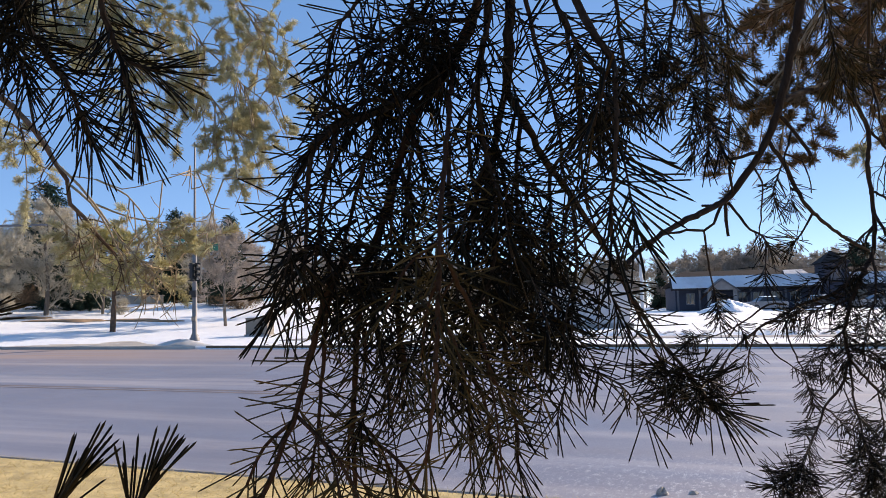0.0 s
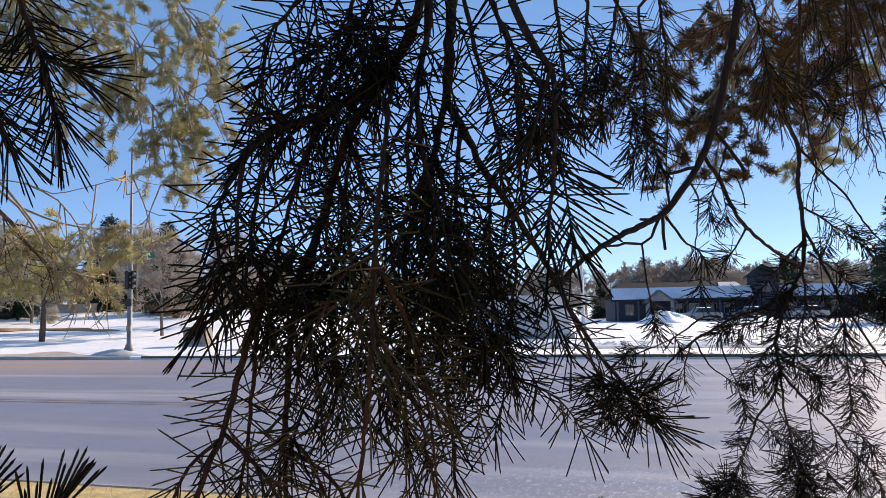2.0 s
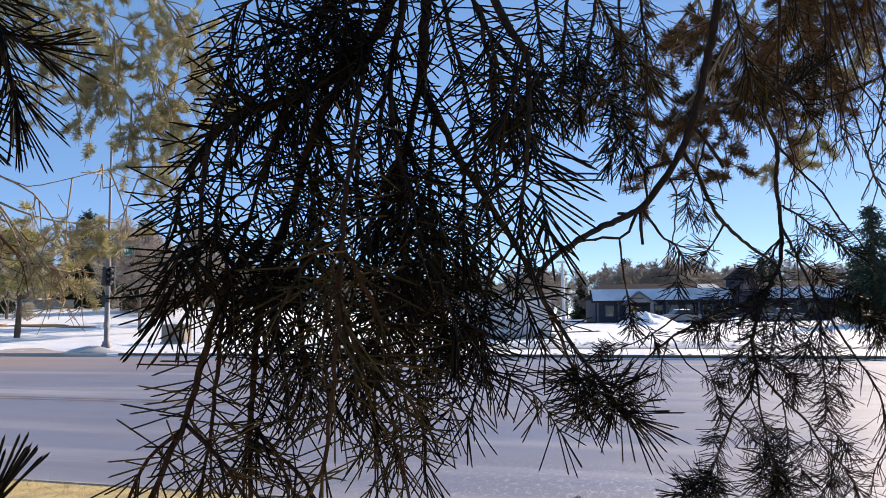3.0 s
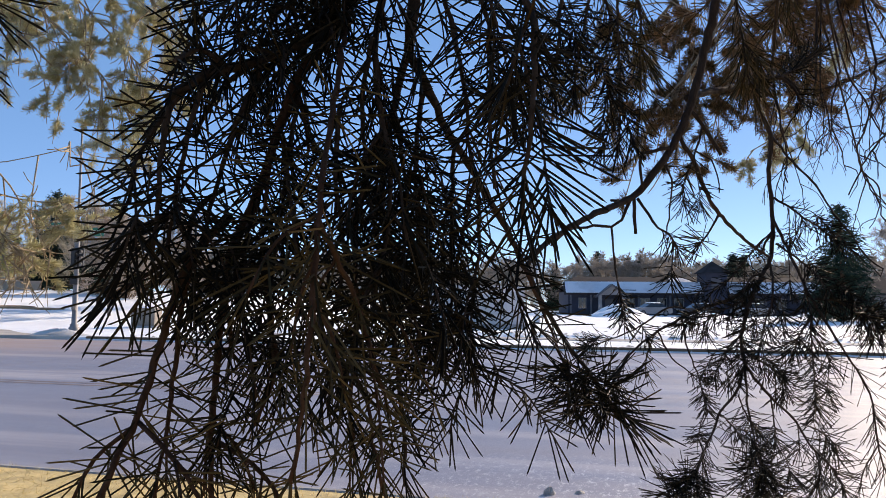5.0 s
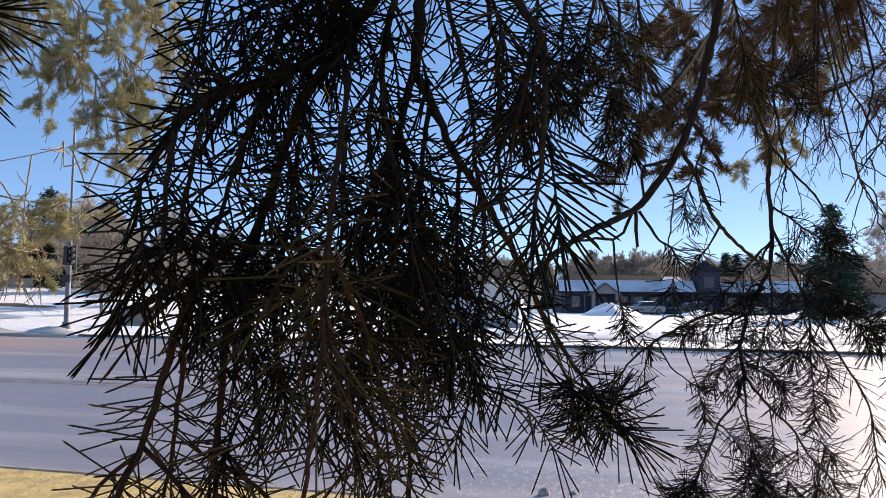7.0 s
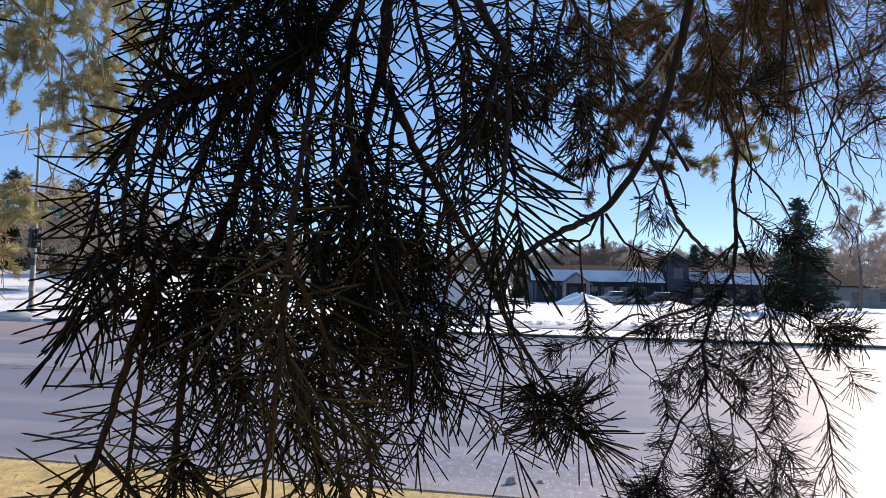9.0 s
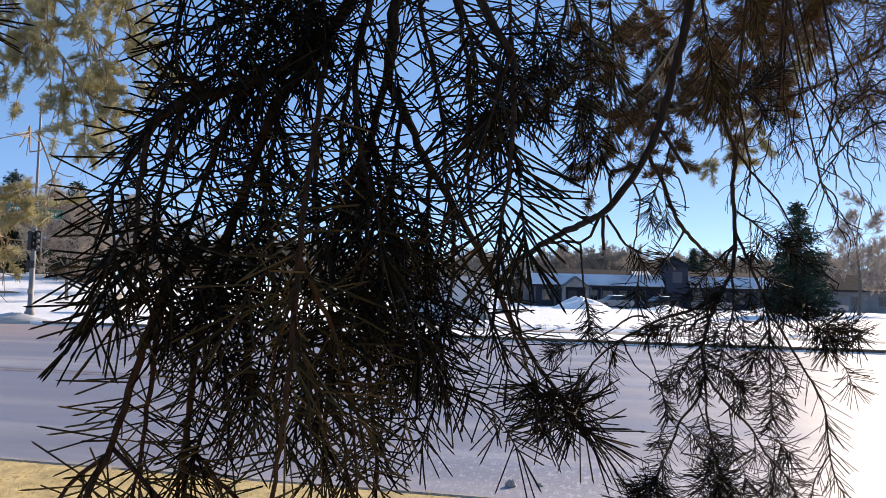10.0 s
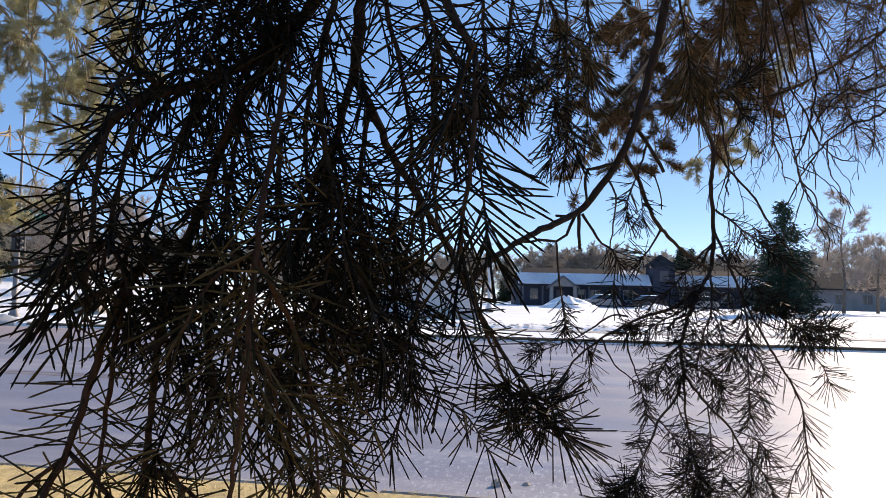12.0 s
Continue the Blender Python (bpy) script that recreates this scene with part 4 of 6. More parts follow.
# the line of woods behind all
rng = np.random.default_rng(77)
firs = [spruce((60, 150, 0.3), 11, 2.8, 71, "distant dark fir in the tree line", "distant tree line"), spruce((72, 148, 0.3), 8.5, 2.4, 72, "distant dark fir in the tree line", "distant tree line")]
bares = [bare_tree((66, 150, 0.3), 10.5, 6.0, 73, "distant bare tree in the tree line", WOODS, 0.2, 5, 0.15, "distant tree line", 0.04), bare_tree((80, 150, 0.3), 9.0, 5.6, 74, "distant bare tree in the tree line", WOODS, 0.2, 5, 0.12, "distant tree line", 0.04)]
for k in range(150):
    bearing = radians(-44 + k * 0.665 + rng.uniform(-0.5, 0.5))
    dist = rng.uniform(122, 175)
    src = firs[k % 2] if rng.random() < 0.16 else bares[k % 2]
    x, y = dist * math.sin(bearing), dist * math.cos(bearing)
    copy_thing(src, Matrix.Translation((x, y, float(land(x, y)) - 0.1)) @ Matrix.Rotation(rng.uniform(0, 6.28), 4, "Z") @ Matrix.Scale(rng.uniform(0.7, 0.95), 4))

for k, (x, y, h) in enumerate(((44.0, 130.3, 11.1), (49.1, 134.7, 10.4), (51.4, 134.5, 10.2), (67.4, 122.3, 10.4))):
    copy_thing(firs[k % 2], Matrix.Translation((x, y, 0.3)) @ Matrix.Rotation(k * 1.7, 4, "Z") @ Matrix.Scale(h / (11, 8.5)[k % 2], 4))

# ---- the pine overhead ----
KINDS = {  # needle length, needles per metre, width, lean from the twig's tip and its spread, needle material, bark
    "c": (0.056, 310, 0.0017, 66, 12, NEEDLE_SHADE, TWIG_BARK),
    "l": (0.056, 260, 0.0017, 66, 10, NEEDLE_SHADE, TWIG_BARK),
    "w": (0.056, 170, 0.0017, 62, 12, NEEDLE_SHADE, TWIG_BARK),
    "q": (0.056, 1200, 0.0016, 78, 24, NEEDLE_SHADE, TWIG_BARK),
    "f": (0.064, 950, 0.0019, 62, 22, NEEDLE_SHADE, TWIG_BARK),
    "o": (0.058, 230, 0.0016, 64, 13, NEEDLE_OLIVE_LIT, TWIG_RED),
    "s": (0.062, 400, 0.0017, 66, 9, NEEDLE_SHADE, TWIG_BARK),
    "t": (0.066, 720, 0.0017, 52, 9, NEEDLE_SHADE, TWIG_BARK),
    "n": (0.050, 680, 0.0016, 24, 8, NEEDLE_SHADE, TWIG_BARK),
    "r": (0.054, 700, 0.0014, 62, 12, NEEDLE_SHADE, LIMB_BARK),
    "p": (0.058, 230, 0.0014, 42, 6, NEEDLE_SHADE, LIMB_BARK),
    "d": (0.050, 560, 0.0018, 58, 13, NEEDLE_SHADE, TWIG_BARK),
    "e": (0.070, 420, 0.0017, 40, 10, NEEDLE_OLIVE_LIT, TWIG_BARK),
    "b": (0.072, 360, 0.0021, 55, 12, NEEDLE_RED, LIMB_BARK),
}
trunk_at = (1.5, -1.9, 0.12)
pine = thing("pine_tree", trunk_at, "old pine with drooping needle branches over the verge", "tree")
twig_rng = np.random.default_rng(5)


s = Soup()
line = smooth_line([(0, 0, -0.3), (0.05, 0.05, 2.0), (0.0, 0.1, 4.5), (0.1, 0.0, 8.5)], 0.25)
tube(s, line, np.linspace(0.2, 0.06, len(line)), 12, np.random.default_rng(2), 0.05)
part("trunk", s, TRUNK_BARK, pine, "rough brown pine trunk", True)
limb_lines = []


def limb(r0, r1, pts, carries=True):
    """A limb of the pine; twigs hang from those that carry."""
    s_ = Soup()
    l_ = smooth_line(pts, 0.06)
    tube(s_, l_, np.linspace(r0, r1, len(l_)) * 0.001, 9, twig_rng, 0.06)
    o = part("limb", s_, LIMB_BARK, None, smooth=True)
    o.parent, o.matrix_parent_inverse = pine, Matrix.Translation(trunk_at).inverted()
    if carries:
        limb_lines.append(l_[len(l_) // 3:])


limb(40, 9, [(1.5, -1.85, 3.3), (1.0, -0.6, 3.2), (0.35, 0.55, 2.75), (0.08, 0.82, 2.25), (0.057, 0.842, 2.0)])
limb(16, 5, [(0.35, 0.55, 2.75), (0.0, 0.72, 2.45), (-0.25, 0.78, 2.25), (-0.42, 0.80, 2.12)])
limb(42, 11, [(1.5, -1.8, 3.7), (1.3, -0.3, 3.5), (0.85, 0.9, 2.75), (0.62, 1.16, 2.25)])
limb(40, 10, [(1.5, -1.8, 4.2), (2.4, 0.4, 4.1), (3.0, 2.2, 3.5), (2.95, 2.9, 3.05)])
limb(26, 8, [(2.2, -0.2, 4.15), (1.8, 1.3, 3.8), (1.5, 2.3, 3.3), (1.55, 2.8, 3.05)])
limb(24, 8, [(2.4, 0.4, 4.1), (2.9, 1.1, 3.6), (3.3, 1.5, 3.0)])
limb(20, 6, [(2.7, 1.3, 3.85), (2.3, 2.1, 3.5), (2.2, 2.6, 3.1)])
limb(26, 5, [(1.5, -1.9, 0.95), (0.5, -0.9, 0.92), (-0.1, -0.1, 1.0), (-0.25, 0.25, 1.1), (-0.26, 0.44, 1.22)])
# unseen limbs added to carry the shading crown
for k in range(14):
    a_ = radians(95 + k * 17)
    h_ = 2.2 + (k * 0.61) % 2.6
    limb(30, 7, [(1.5, -1.88, h_), (1.5 + 1.1 * math.sin(a_), -1.88 + 1.1 * math.cos(a_), h_ + 0.35), (0.8 + 2.3 * math.sin(a_), -1.0 + 2.2 * math.cos(a_), h_ + 0.25)], False)


def hang(wood, p, r):
    """The stalk by which a twig hangs from the nearest limb."""
    p = np.array(p, float)
    near = min((l_[np.argmin(np.linalg.norm(l_ - p, axis=1))] for l_ in limb_lines), key=lambda q: np.linalg.norm(q - p))
    gap = np.linalg.norm(near - p)
    if gap > 0.01:
        l_ = smooth_line([near, near * 0.5 + p * 0.5 + UP * 0.12 * gap + twig_rng.normal(size=3) * 0.04 * gap, p], 0.04)
        tube(wood, l_, np.linspace(r * 1.4, r, len(l_)) * 0.001, 6)


def along(line, s):
    k = s * (len(line) - 1)
    i_ = np.minimum(k.astype(int), len(line) - 2)
    return line[i_] + (line[i_ + 1] - line[i_]) * (k - i_)[:, None], unit(line[i_ + 1] - line[i_])


def clothe(soup, line, f0, kind, scale):
    """Needles round a twig, closing to a brush at its tip."""
    length, per, width, lean, spread_, _, _ = KINDS[kind]
    run = np.linalg.norm(np.diff(line, axis=0), axis=1).sum()
    n_ = int(per * run * (1 - f0))
    if f0 >= 1 or n_ < 1:
        return
    rng_ = twig_rng
    s = f0 + (1 - f0) * rng_.random(n_) ** (0.5 if kind == "r" else 0.8)
    p, tan = along(line, np.minimum(s, 0.9999))
    side = unit(np.cross(tan, rng_.normal(size=(n_, 3))))
    left = (1 - s) * run
    ang = np.radians(lean + rng_.normal(size=n_) * spread_) * np.clip({"r": 0.6, "q": 0.75}.get(kind, 0.35) + left / 0.06, 0.35, 1.0)
    w = tan * np.cos(ang)[:, None] + side * np.sin(ang)[:, None] + rng_.normal(size=(n_, 3)) * 0.09
    needles(soup, p, w, length * scale * rng_.uniform(0.75, 1.1, n_), width, rng_, 0.06)


def twig(kind, r0, r1, f0, shoots, scale, pts):
    """A twig of the pine with its side shoots, and the needles on them."""
    global twig_rng
    twig_rng = np.random.default_rng(int(abs(sum(pts[0]) + 3 * sum(pts[-1])) * 1000))
    rng_ = twig_rng
    wood, leaf = Soup(), Soup()
    step = 0.012 if kind != "b" else 0.04
    line = smooth_line(pts, step)
    line[1:-1] += rng_.normal(size=line[1:-1].shape) * 0.0008
    tube(wood, line, np.linspace(r0, r1, len(line)) * 0.001, 7, rng_, 0.10)
    clothe(leaf, line, f0, kind, scale)
    rise = (pts[0][2] - 1.62) / math.hypot(pts[0][0], pts[0][1] - 0.05)
    if rise > 0.33 or kind == "n":
        hang(wood, pts[0], r0)
    run = np.linalg.norm(np.diff(line, axis=0), axis=1).sum()
    for _ in range(shoots):
        s = np.array([rng_.uniform(max(min(f0, 0.9), 0.12), 0.96)])
        p, tan = along(line, s)
        d = unit(tan[0] * 0.6 + unit(np.cross(tan[0], rng_.normal(size=3))) * 0.8 - UP * 0.35)
        l = rng_.uniform(0.055, 0.12) * (1 if kind != "b" else 3.2) * (0.75 if kind == "r" else 1)
        sub = smooth_line([p[0], p[0] + d * l * 0.5, p[0] + unit(d - UP * 0.35) * l], step)
        tube(wood, sub, np.linspace(r1 * 0.9, r1 * 0.6, len(sub)) * 0.001, 5)
        if f0 < 1:
            clothe(leaf, sub, 0.4 if kind == "r" else 0.12, kind, scale)
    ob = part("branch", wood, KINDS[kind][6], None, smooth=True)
    ob.parent, ob.matrix_parent_inverse = pine, Matrix.Translation(trunk_at).inverted()
    if leaf.n:
        tagged(part("needle_brush", leaf, KINDS[kind][5], ob, "old reddish needles" if kind == "b" else "dark needles with light and shade in their colour"), kind="stuff")
    return ob


def dead_twig(r, spurs, pts):
    """A bare drooping twig with crooked spurs along it."""
    global twig_rng
    twig_rng = rng_ = np.random.default_rng(int(abs(sum(pts[0]) + 3 * sum(pts[-1])) * 1000))
    wood = Soup()
    line = smooth_line(pts, 0.02)
    line[1:-1] += rng_.normal(size=line[1:-1].shape) * 0.0022
    tube(wood, line, np.linspace(r, r * 0.45, len(line)) * 0.001, 6, rng_, 0.16)
    hang(wood, pts[0], r)
    for k in range(spurs):
        p, tan = along(line, np.array([0.1 + 0.86 * (k + rng_.uniform(0.1, 0.9)) / spurs]))
        d = unit(tan[0] * 0.7 + unit(np.cross(tan[0], rng_.normal(size=3))) * 0.8)
        l = rng_.uniform(0.05, 0.2)
        bow = rng_.normal(size=3) * 0.18
        sub = smooth_line([p[0], p[0] + d * l * 0.4, p[0] + unit(d + bow - UP * 0.25) * l * 0.75, p[0] + unit(d + bow * 1.6 - UP * 0.7) * l], 0.012)
        sub[1:] += rng_.normal(size=sub[1:].shape) * 0.0012
        tube(wood, sub, np.linspace(r * 0.55, r * 0.28, len(sub)) * 0.001, 5, rng_, 0.15)
        for _ in range(int(rng_.integers(0, 4))):
            q, way = along(sub, np.array([rng_.uniform(0.3, 0.95)]))
            e = unit(way[0] * 0.6 + unit(np.cross(way[0], rng_.normal(size=3))) * 0.8 - UP * 0.2)
            m = l * rng_.uniform(0.2, 0.45)
            tube(wood, smooth_line([q[0], q[0] + e * m * 0.5, q[0] + unit(e - UP * 0.4) * m], 0.012), r * 0.00026, 4)
    ob = part("branch", wood, LIMB_BARK, None, "bare dead twig", smooth=True)
    ob.parent, ob.matrix_parent_inverse = pine, Matrix.Translation(trunk_at).inverted()


twig('c', 6.5, 3.2, 0.25, 7, 1, [(0.049, 0.842, 2.011), (0.035, 0.838, 1.929), (0.011, 0.831, 1.884), (-0.028, 0.814, 1.844), (-0.066, 0.794, 1.815), (-0.110, 0.756, 1.786), (-0.136, 0.738, 1.759)])
twig('l', 2.6, 1.6, 0.05, 2, 1, [(-0.136, 0.738, 1.759), (-0.137, 0.731, 1.721), (-0.138, 0.725, 1.670), (-0.140, 0.718, 1.626)])
twig('l', 2.6, 1.6, 0.05, 2, 1, [(-0.110, 0.756, 1.786), (-0.121, 0.749, 1.741), (-0.128, 0.744, 1.683), (-0.134, 0.738, 1.627)])
twig('l', 2.8, 1.6, 0.05, 3, 1, [(-0.066, 0.794, 1.815), (-0.087, 0.779, 1.751), (-0.103, 0.774, 1.686), (-0.117, 0.769, 1.622)])
twig('l', 2.4, 1.5, 0.05, 1, 1, [(-0.122, 0.757, 1.777), (-0.147, 0.749, 1.742), (-0.162, 0.751, 1.708), (-0.165, 0.743, 1.673)])
twig('o', 5.5, 2.4, 0.1, 7, 1, [(0.004, 0.832, 1.869), (-0.035, 0.816, 1.807), (-0.054, 0.810, 1.750), (-0.071, 0.814, 1.695), (-0.093, 0.808, 1.640), (-0.098, 0.811, 1.592), (-0.104, 0.815, 1.538), (-0.107, 0.820, 1.471), (-0.108, 0.826, 1.392)])
twig('o', 2.5, 1.5, 0.1, 2, 1, [(-0.105, 0.821, 1.468), (-0.069, 0.802, 1.450), (-0.042, 0.796, 1.419), (-0.026, 0.798, 1.392)])
twig('o', 4, 2.4, 0.1, 2, 1, [(-0.093, 0.795, 1.670), (-0.119, 0.768, 1.633), (-0.133, 0.761, 1.593), (-0.145, 0.759, 1.543), (-0.154, 0.748, 1.500), (-0.171, 0.730, 1.455), (-0.186, 0.723, 1.412)])
twig('o', 2.2, 1.5, 0.1, 2, 1, [(-0.154, 0.748, 1.497), (-0.122, 0.730, 1.470), (-0.097, 0.723, 1.437), (-0.089, 0.725, 1.412)])
twig('o', 2.6, 1.5, 0.1, 1, 1, [(-0.120, 0.768, 1.628), (-0.131, 0.782, 1.581), (-0.135, 0.786, 1.523), (-0.140, 0.780, 1.473), (-0.146, 0.774, 1.423)])
twig('c', 6.5, 5.5, 2, 0, 1, [(0.079, 0.814, 1.996), (0.073, 0.821, 1.901), (0.068, 0.826, 1.839)])
twig('w', 4.6, 2, 0.3, 0, 0.95, [(0.067, 0.822, 1.838), (0.091, 0.836, 1.800), (0.110, 0.851, 1.766), (0.141, 0.865, 1.726), (0.183, 0.912, 1.676), (0.208, 0.939, 1.639), (0.235, 0.957, 1.596), (0.266, 0.974, 1.552), (0.292, 0.972, 1.519), (0.312, 0.970, 1.490), (0.328, 0.968, 1.463)])
twig('o', 2, 1.4, 0.6, 0, 0.8, [(0.210, 0.934, 1.632), (0.242, 0.959, 1.575), (0.265, 0.973, 1.524), (0.277, 0.976, 1.488)])
twig('c', 4, 1.7, 0.1, 9, 1, [(0.067, 0.826, 1.836), (0.052, 0.820, 1.774), (0.043, 0.814, 1.711), (0.048, 0.819, 1.650), (0.056, 0.834, 1.588), (0.061, 0.839, 1.526), (0.069, 0.845, 1.463), (0.071, 0.848, 1.417)])
twig('c', 3.4, 1.7, 0.25, 8, 1, [(0.046, 0.800, 1.895), (0.036, 0.784, 1.846), (0.036, 0.778, 1.790), (0.045, 0.763, 1.727), (0.048, 0.757, 1.669), (0.035, 0.753, 1.601)])
twig('o', 3, 1.7, 0.3, 3, 1, [(0.011, 0.831, 1.884), (0.004, 0.747, 1.806), (-0.003, 0.682, 1.725), (-0.007, 0.647, 1.670), (-0.010, 0.631, 1.611), (-0.013, 0.625, 1.555), (-0.018, 0.639, 1.508), (-0.025, 0.652, 1.468)])
twig('o', 3, 1.6, 0.1, 4, 1, [(0.051, 0.820, 1.773), (0.029, 0.794, 1.715), (0.019, 0.788, 1.654), (0.021, 0.794, 1.583), (0.017, 0.810, 1.505), (0.022, 0.814, 1.446)])
twig('c', 2.8, 1.6, 0.1, 8, 1, [(0.084, 0.835, 1.813), (0.078, 0.854, 1.735), (0.087, 0.870, 1.658), (0.096, 0.886, 1.586), (0.099, 0.890, 1.527)])
twig('c', 2.4, 1.4, 0.1, 6, 1, [(0.119, 0.863, 1.755), (0.117, 0.868, 1.690), (0.120, 0.883, 1.625), (0.129, 0.887, 1.572), (0.143, 0.891, 1.526), (0.149, 0.882, 1.508)])
twig('c', 2.3, 1.5, 0.1, 7, 1, [(0.143, 0.875, 1.727), (0.149, 0.880, 1.671), (0.144, 0.884, 1.611), (0.133, 0.887, 1.566)])
twig('c', 2.6, 1.5, 0.1, 4, 1, [(-0.035, 0.816, 1.807), (-0.042, 0.802, 1.730), (-0.051, 0.797, 1.657), (-0.057, 0.802, 1.591), (-0.052, 0.806, 1.537)])
twig('o', 2.4, 1.5, 0.1, 2, 1, [(-0.057, 0.802, 1.591), (-0.050, 0.805, 1.543), (-0.057, 0.798, 1.508), (-0.068, 0.800, 1.485)])
twig('s', 2.6, 1.6, 0.35, 0, 0.9, [(0.079, 0.777, 1.959), (0.094, 0.782, 1.893), (0.105, 0.776, 1.841), (0.117, 0.780, 1.788), (0.122, 0.784, 1.740), (0.125, 0.785, 1.720)])
twig('s', 4, 3.2, 0.6, 0, 1, [(0.114, 0.680, 1.913), (0.126, 0.664, 1.858), (0.145, 0.638, 1.809)])
twig('s', 2.6, 1.4, 0.05, 0, 1.05, [(0.145, 0.638, 1.809), (0.143, 0.622, 1.758), (0.137, 0.616, 1.709), (0.135, 0.619, 1.672), (0.134, 0.620, 1.651)])
twig('s', 2, 1.4, 0.1, 1, 0.9, [(0.143, 0.638, 1.809), (0.129, 0.621, 1.775), (0.123, 0.623, 1.747)])
twig('s', 2.4, 1.4, 0.1, 1, 0.9, [(0.096, 0.709, 1.921), (0.115, 0.703, 1.873), (0.126, 0.696, 1.837), (0.131, 0.698, 1.819)])
twig('c', 2.8, 1.5, 0.1, 3, 1, [(0.034, 0.838, 1.926), (-0.036, 0.818, 1.914), (-0.082, 0.800, 1.877), (-0.104, 0.801, 1.859), (-0.116, 0.802, 1.844)])
twig('c', 2.6, 1.5, 0.1, 3, 1, [(-0.044, 0.774, 1.962), (-0.086, 0.766, 1.923), (-0.110, 0.768, 1.897), (-0.122, 0.769, 1.879)])
twig('c', 2.6, 1.5, 0.05, 3, 1, [(-0.003, 0.824, 1.971), (-0.039, 0.829, 1.908), (-0.062, 0.821, 1.867), (-0.081, 0.822, 1.849)])
twig('c', 2.6, 1.5, 0.05, 3, 1, [(-0.021, 0.804, 1.975), (-0.035, 0.798, 1.921), (-0.023, 0.801, 1.878), (-0.018, 0.803, 1.847)])
twig('l', 2.2, 1.4, 0.3, 0, 0.95, [(-0.121, 0.768, 1.631), (-0.147, 0.744, 1.617), (-0.163, 0.733, 1.605), (-0.174, 0.729, 1.595)])
twig('l', 2.2, 1.4, 0.2, 0, 0.95, [(-0.120, 0.735, 1.671), (-0.142, 0.731, 1.657), (-0.160, 0.725, 1.648), (-0.172, 0.726, 1.640)])
twig('o', 2.4, 1.5, 0.1, 2, 1, [(-0.008, 0.640, 1.650), (0.019, 0.703, 1.596), (0.037, 0.737, 1.541), (0.049, 0.760, 1.499)])
twig('o', 2.2, 1.5, 0.1, 1, 1, [(0.016, 0.797, 1.542), (0.033, 0.801, 1.494), (0.041, 0.794, 1.455), (0.046, 0.796, 1.428)])
twig('c', 2.4, 1.5, 0.1, 3, 1, [(-0.071, 0.814, 1.695), (-0.081, 0.790, 1.615), (-0.071, 0.785, 1.545), (-0.066, 0.788, 1.510)])
twig('c', 2.6, 1.5, 0.05, 3, 1, [(0.023, 0.813, 1.991), (0.015, 0.807, 1.937), (0.002, 0.800, 1.896), (-0.005, 0.802, 1.866)])
twig('c', 2.6, 1.5, 0.05, 3, 1, [(0.047, 0.774, 1.971), (0.051, 0.778, 1.923), (0.044, 0.781, 1.882), (0.032, 0.783, 1.852)])
twig('c', 2.4, 1.5, 0.05, 3, 1, [(-0.028, 0.814, 1.844), (-0.043, 0.847, 1.796), (-0.067, 0.850, 1.738), (-0.074, 0.854, 1.694)])
twig('l', 2.4, 1.5, 0.05, 1, 1, [(-0.098, 0.793, 1.694), (-0.122, 0.785, 1.670), (-0.129, 0.789, 1.617), (-0.124, 0.792, 1.581)])
twig('c', 2.4, 1.5, 0.05, 4, 1, [(-0.052, 0.809, 1.755), (-0.037, 0.766, 1.683), (-0.030, 0.750, 1.625), (-0.023, 0.744, 1.580)])
twig('c', 2.4, 1.5, 0.1, 1, 1, [(0.003, 0.766, 1.768), (0.001, 0.764, 1.699), (0.009, 0.759, 1.635), (0.005, 0.756, 1.587)])
twig('c', 2.4, 1.5, 0.1, 1, 1, [(0.031, 0.777, 1.834), (0.023, 0.776, 1.772), (0.028, 0.771, 1.710), (0.036, 0.767, 1.650)])
twig('c', 2.2, 1.5, 0.1, 1, 1, [(0.141, 0.865, 1.726), (0.131, 0.877, 1.668), (0.122, 0.889, 1.615), (0.118, 0.899, 1.567)])
twig('c', 2.2, 1.5, 0.1, 1, 1, [(0.055, 0.817, 1.772), (0.068, 0.826, 1.691), (0.066, 0.837, 1.626), (0.084, 0.845, 1.560)])
twig('s', 2.2, 1.4, 0.1, 1, 0.95, [(0.120, 0.718, 1.867), (0.128, 0.717, 1.804), (0.128, 0.717, 1.746), (0.133, 0.716, 1.689)])
twig('f', 1.8, 1.2, 0.15, 0, 1.1, [(0.314, 0.969, 1.487), (0.328, 0.968, 1.470), (0.341, 0.966, 1.461)])
twig('q', 1.8, 1.2, 0, 0, 1, [(0.279, 0.975, 1.500), (0.277, 0.966, 1.482), (0.272, 0.958, 1.468)])
twig('q', 1.8, 1.2, 0, 0, 1, [(0.292, 0.972, 1.515), (0.294, 0.983, 1.490), (0.303, 0.993, 1.470)])
twig('q', 1.8, 1.2, 0, 0, 0.95, [(0.297, 0.971, 1.509), (0.315, 0.969, 1.501), (0.327, 0.966, 1.498)])
twig('q', 1.8, 1.2, 0, 0, 0.95, [(0.270, 0.975, 1.528), (0.268, 0.956, 1.508), (0.259, 0.938, 1.495)])
twig('q', 1.8, 1.2, 0, 0, 0.95, [(0.304, 0.971, 1.499), (0.308, 0.971, 1.482), (0.317, 0.970, 1.465)])
twig('t', 4, 2, 0.05, 0, 1.05, [(-0.370, 0.768, 1.970), (-0.357, 0.772, 1.915), (-0.343, 0.776, 1.867), (-0.332, 0.779, 1.825), (-0.325, 0.782, 1.792)])
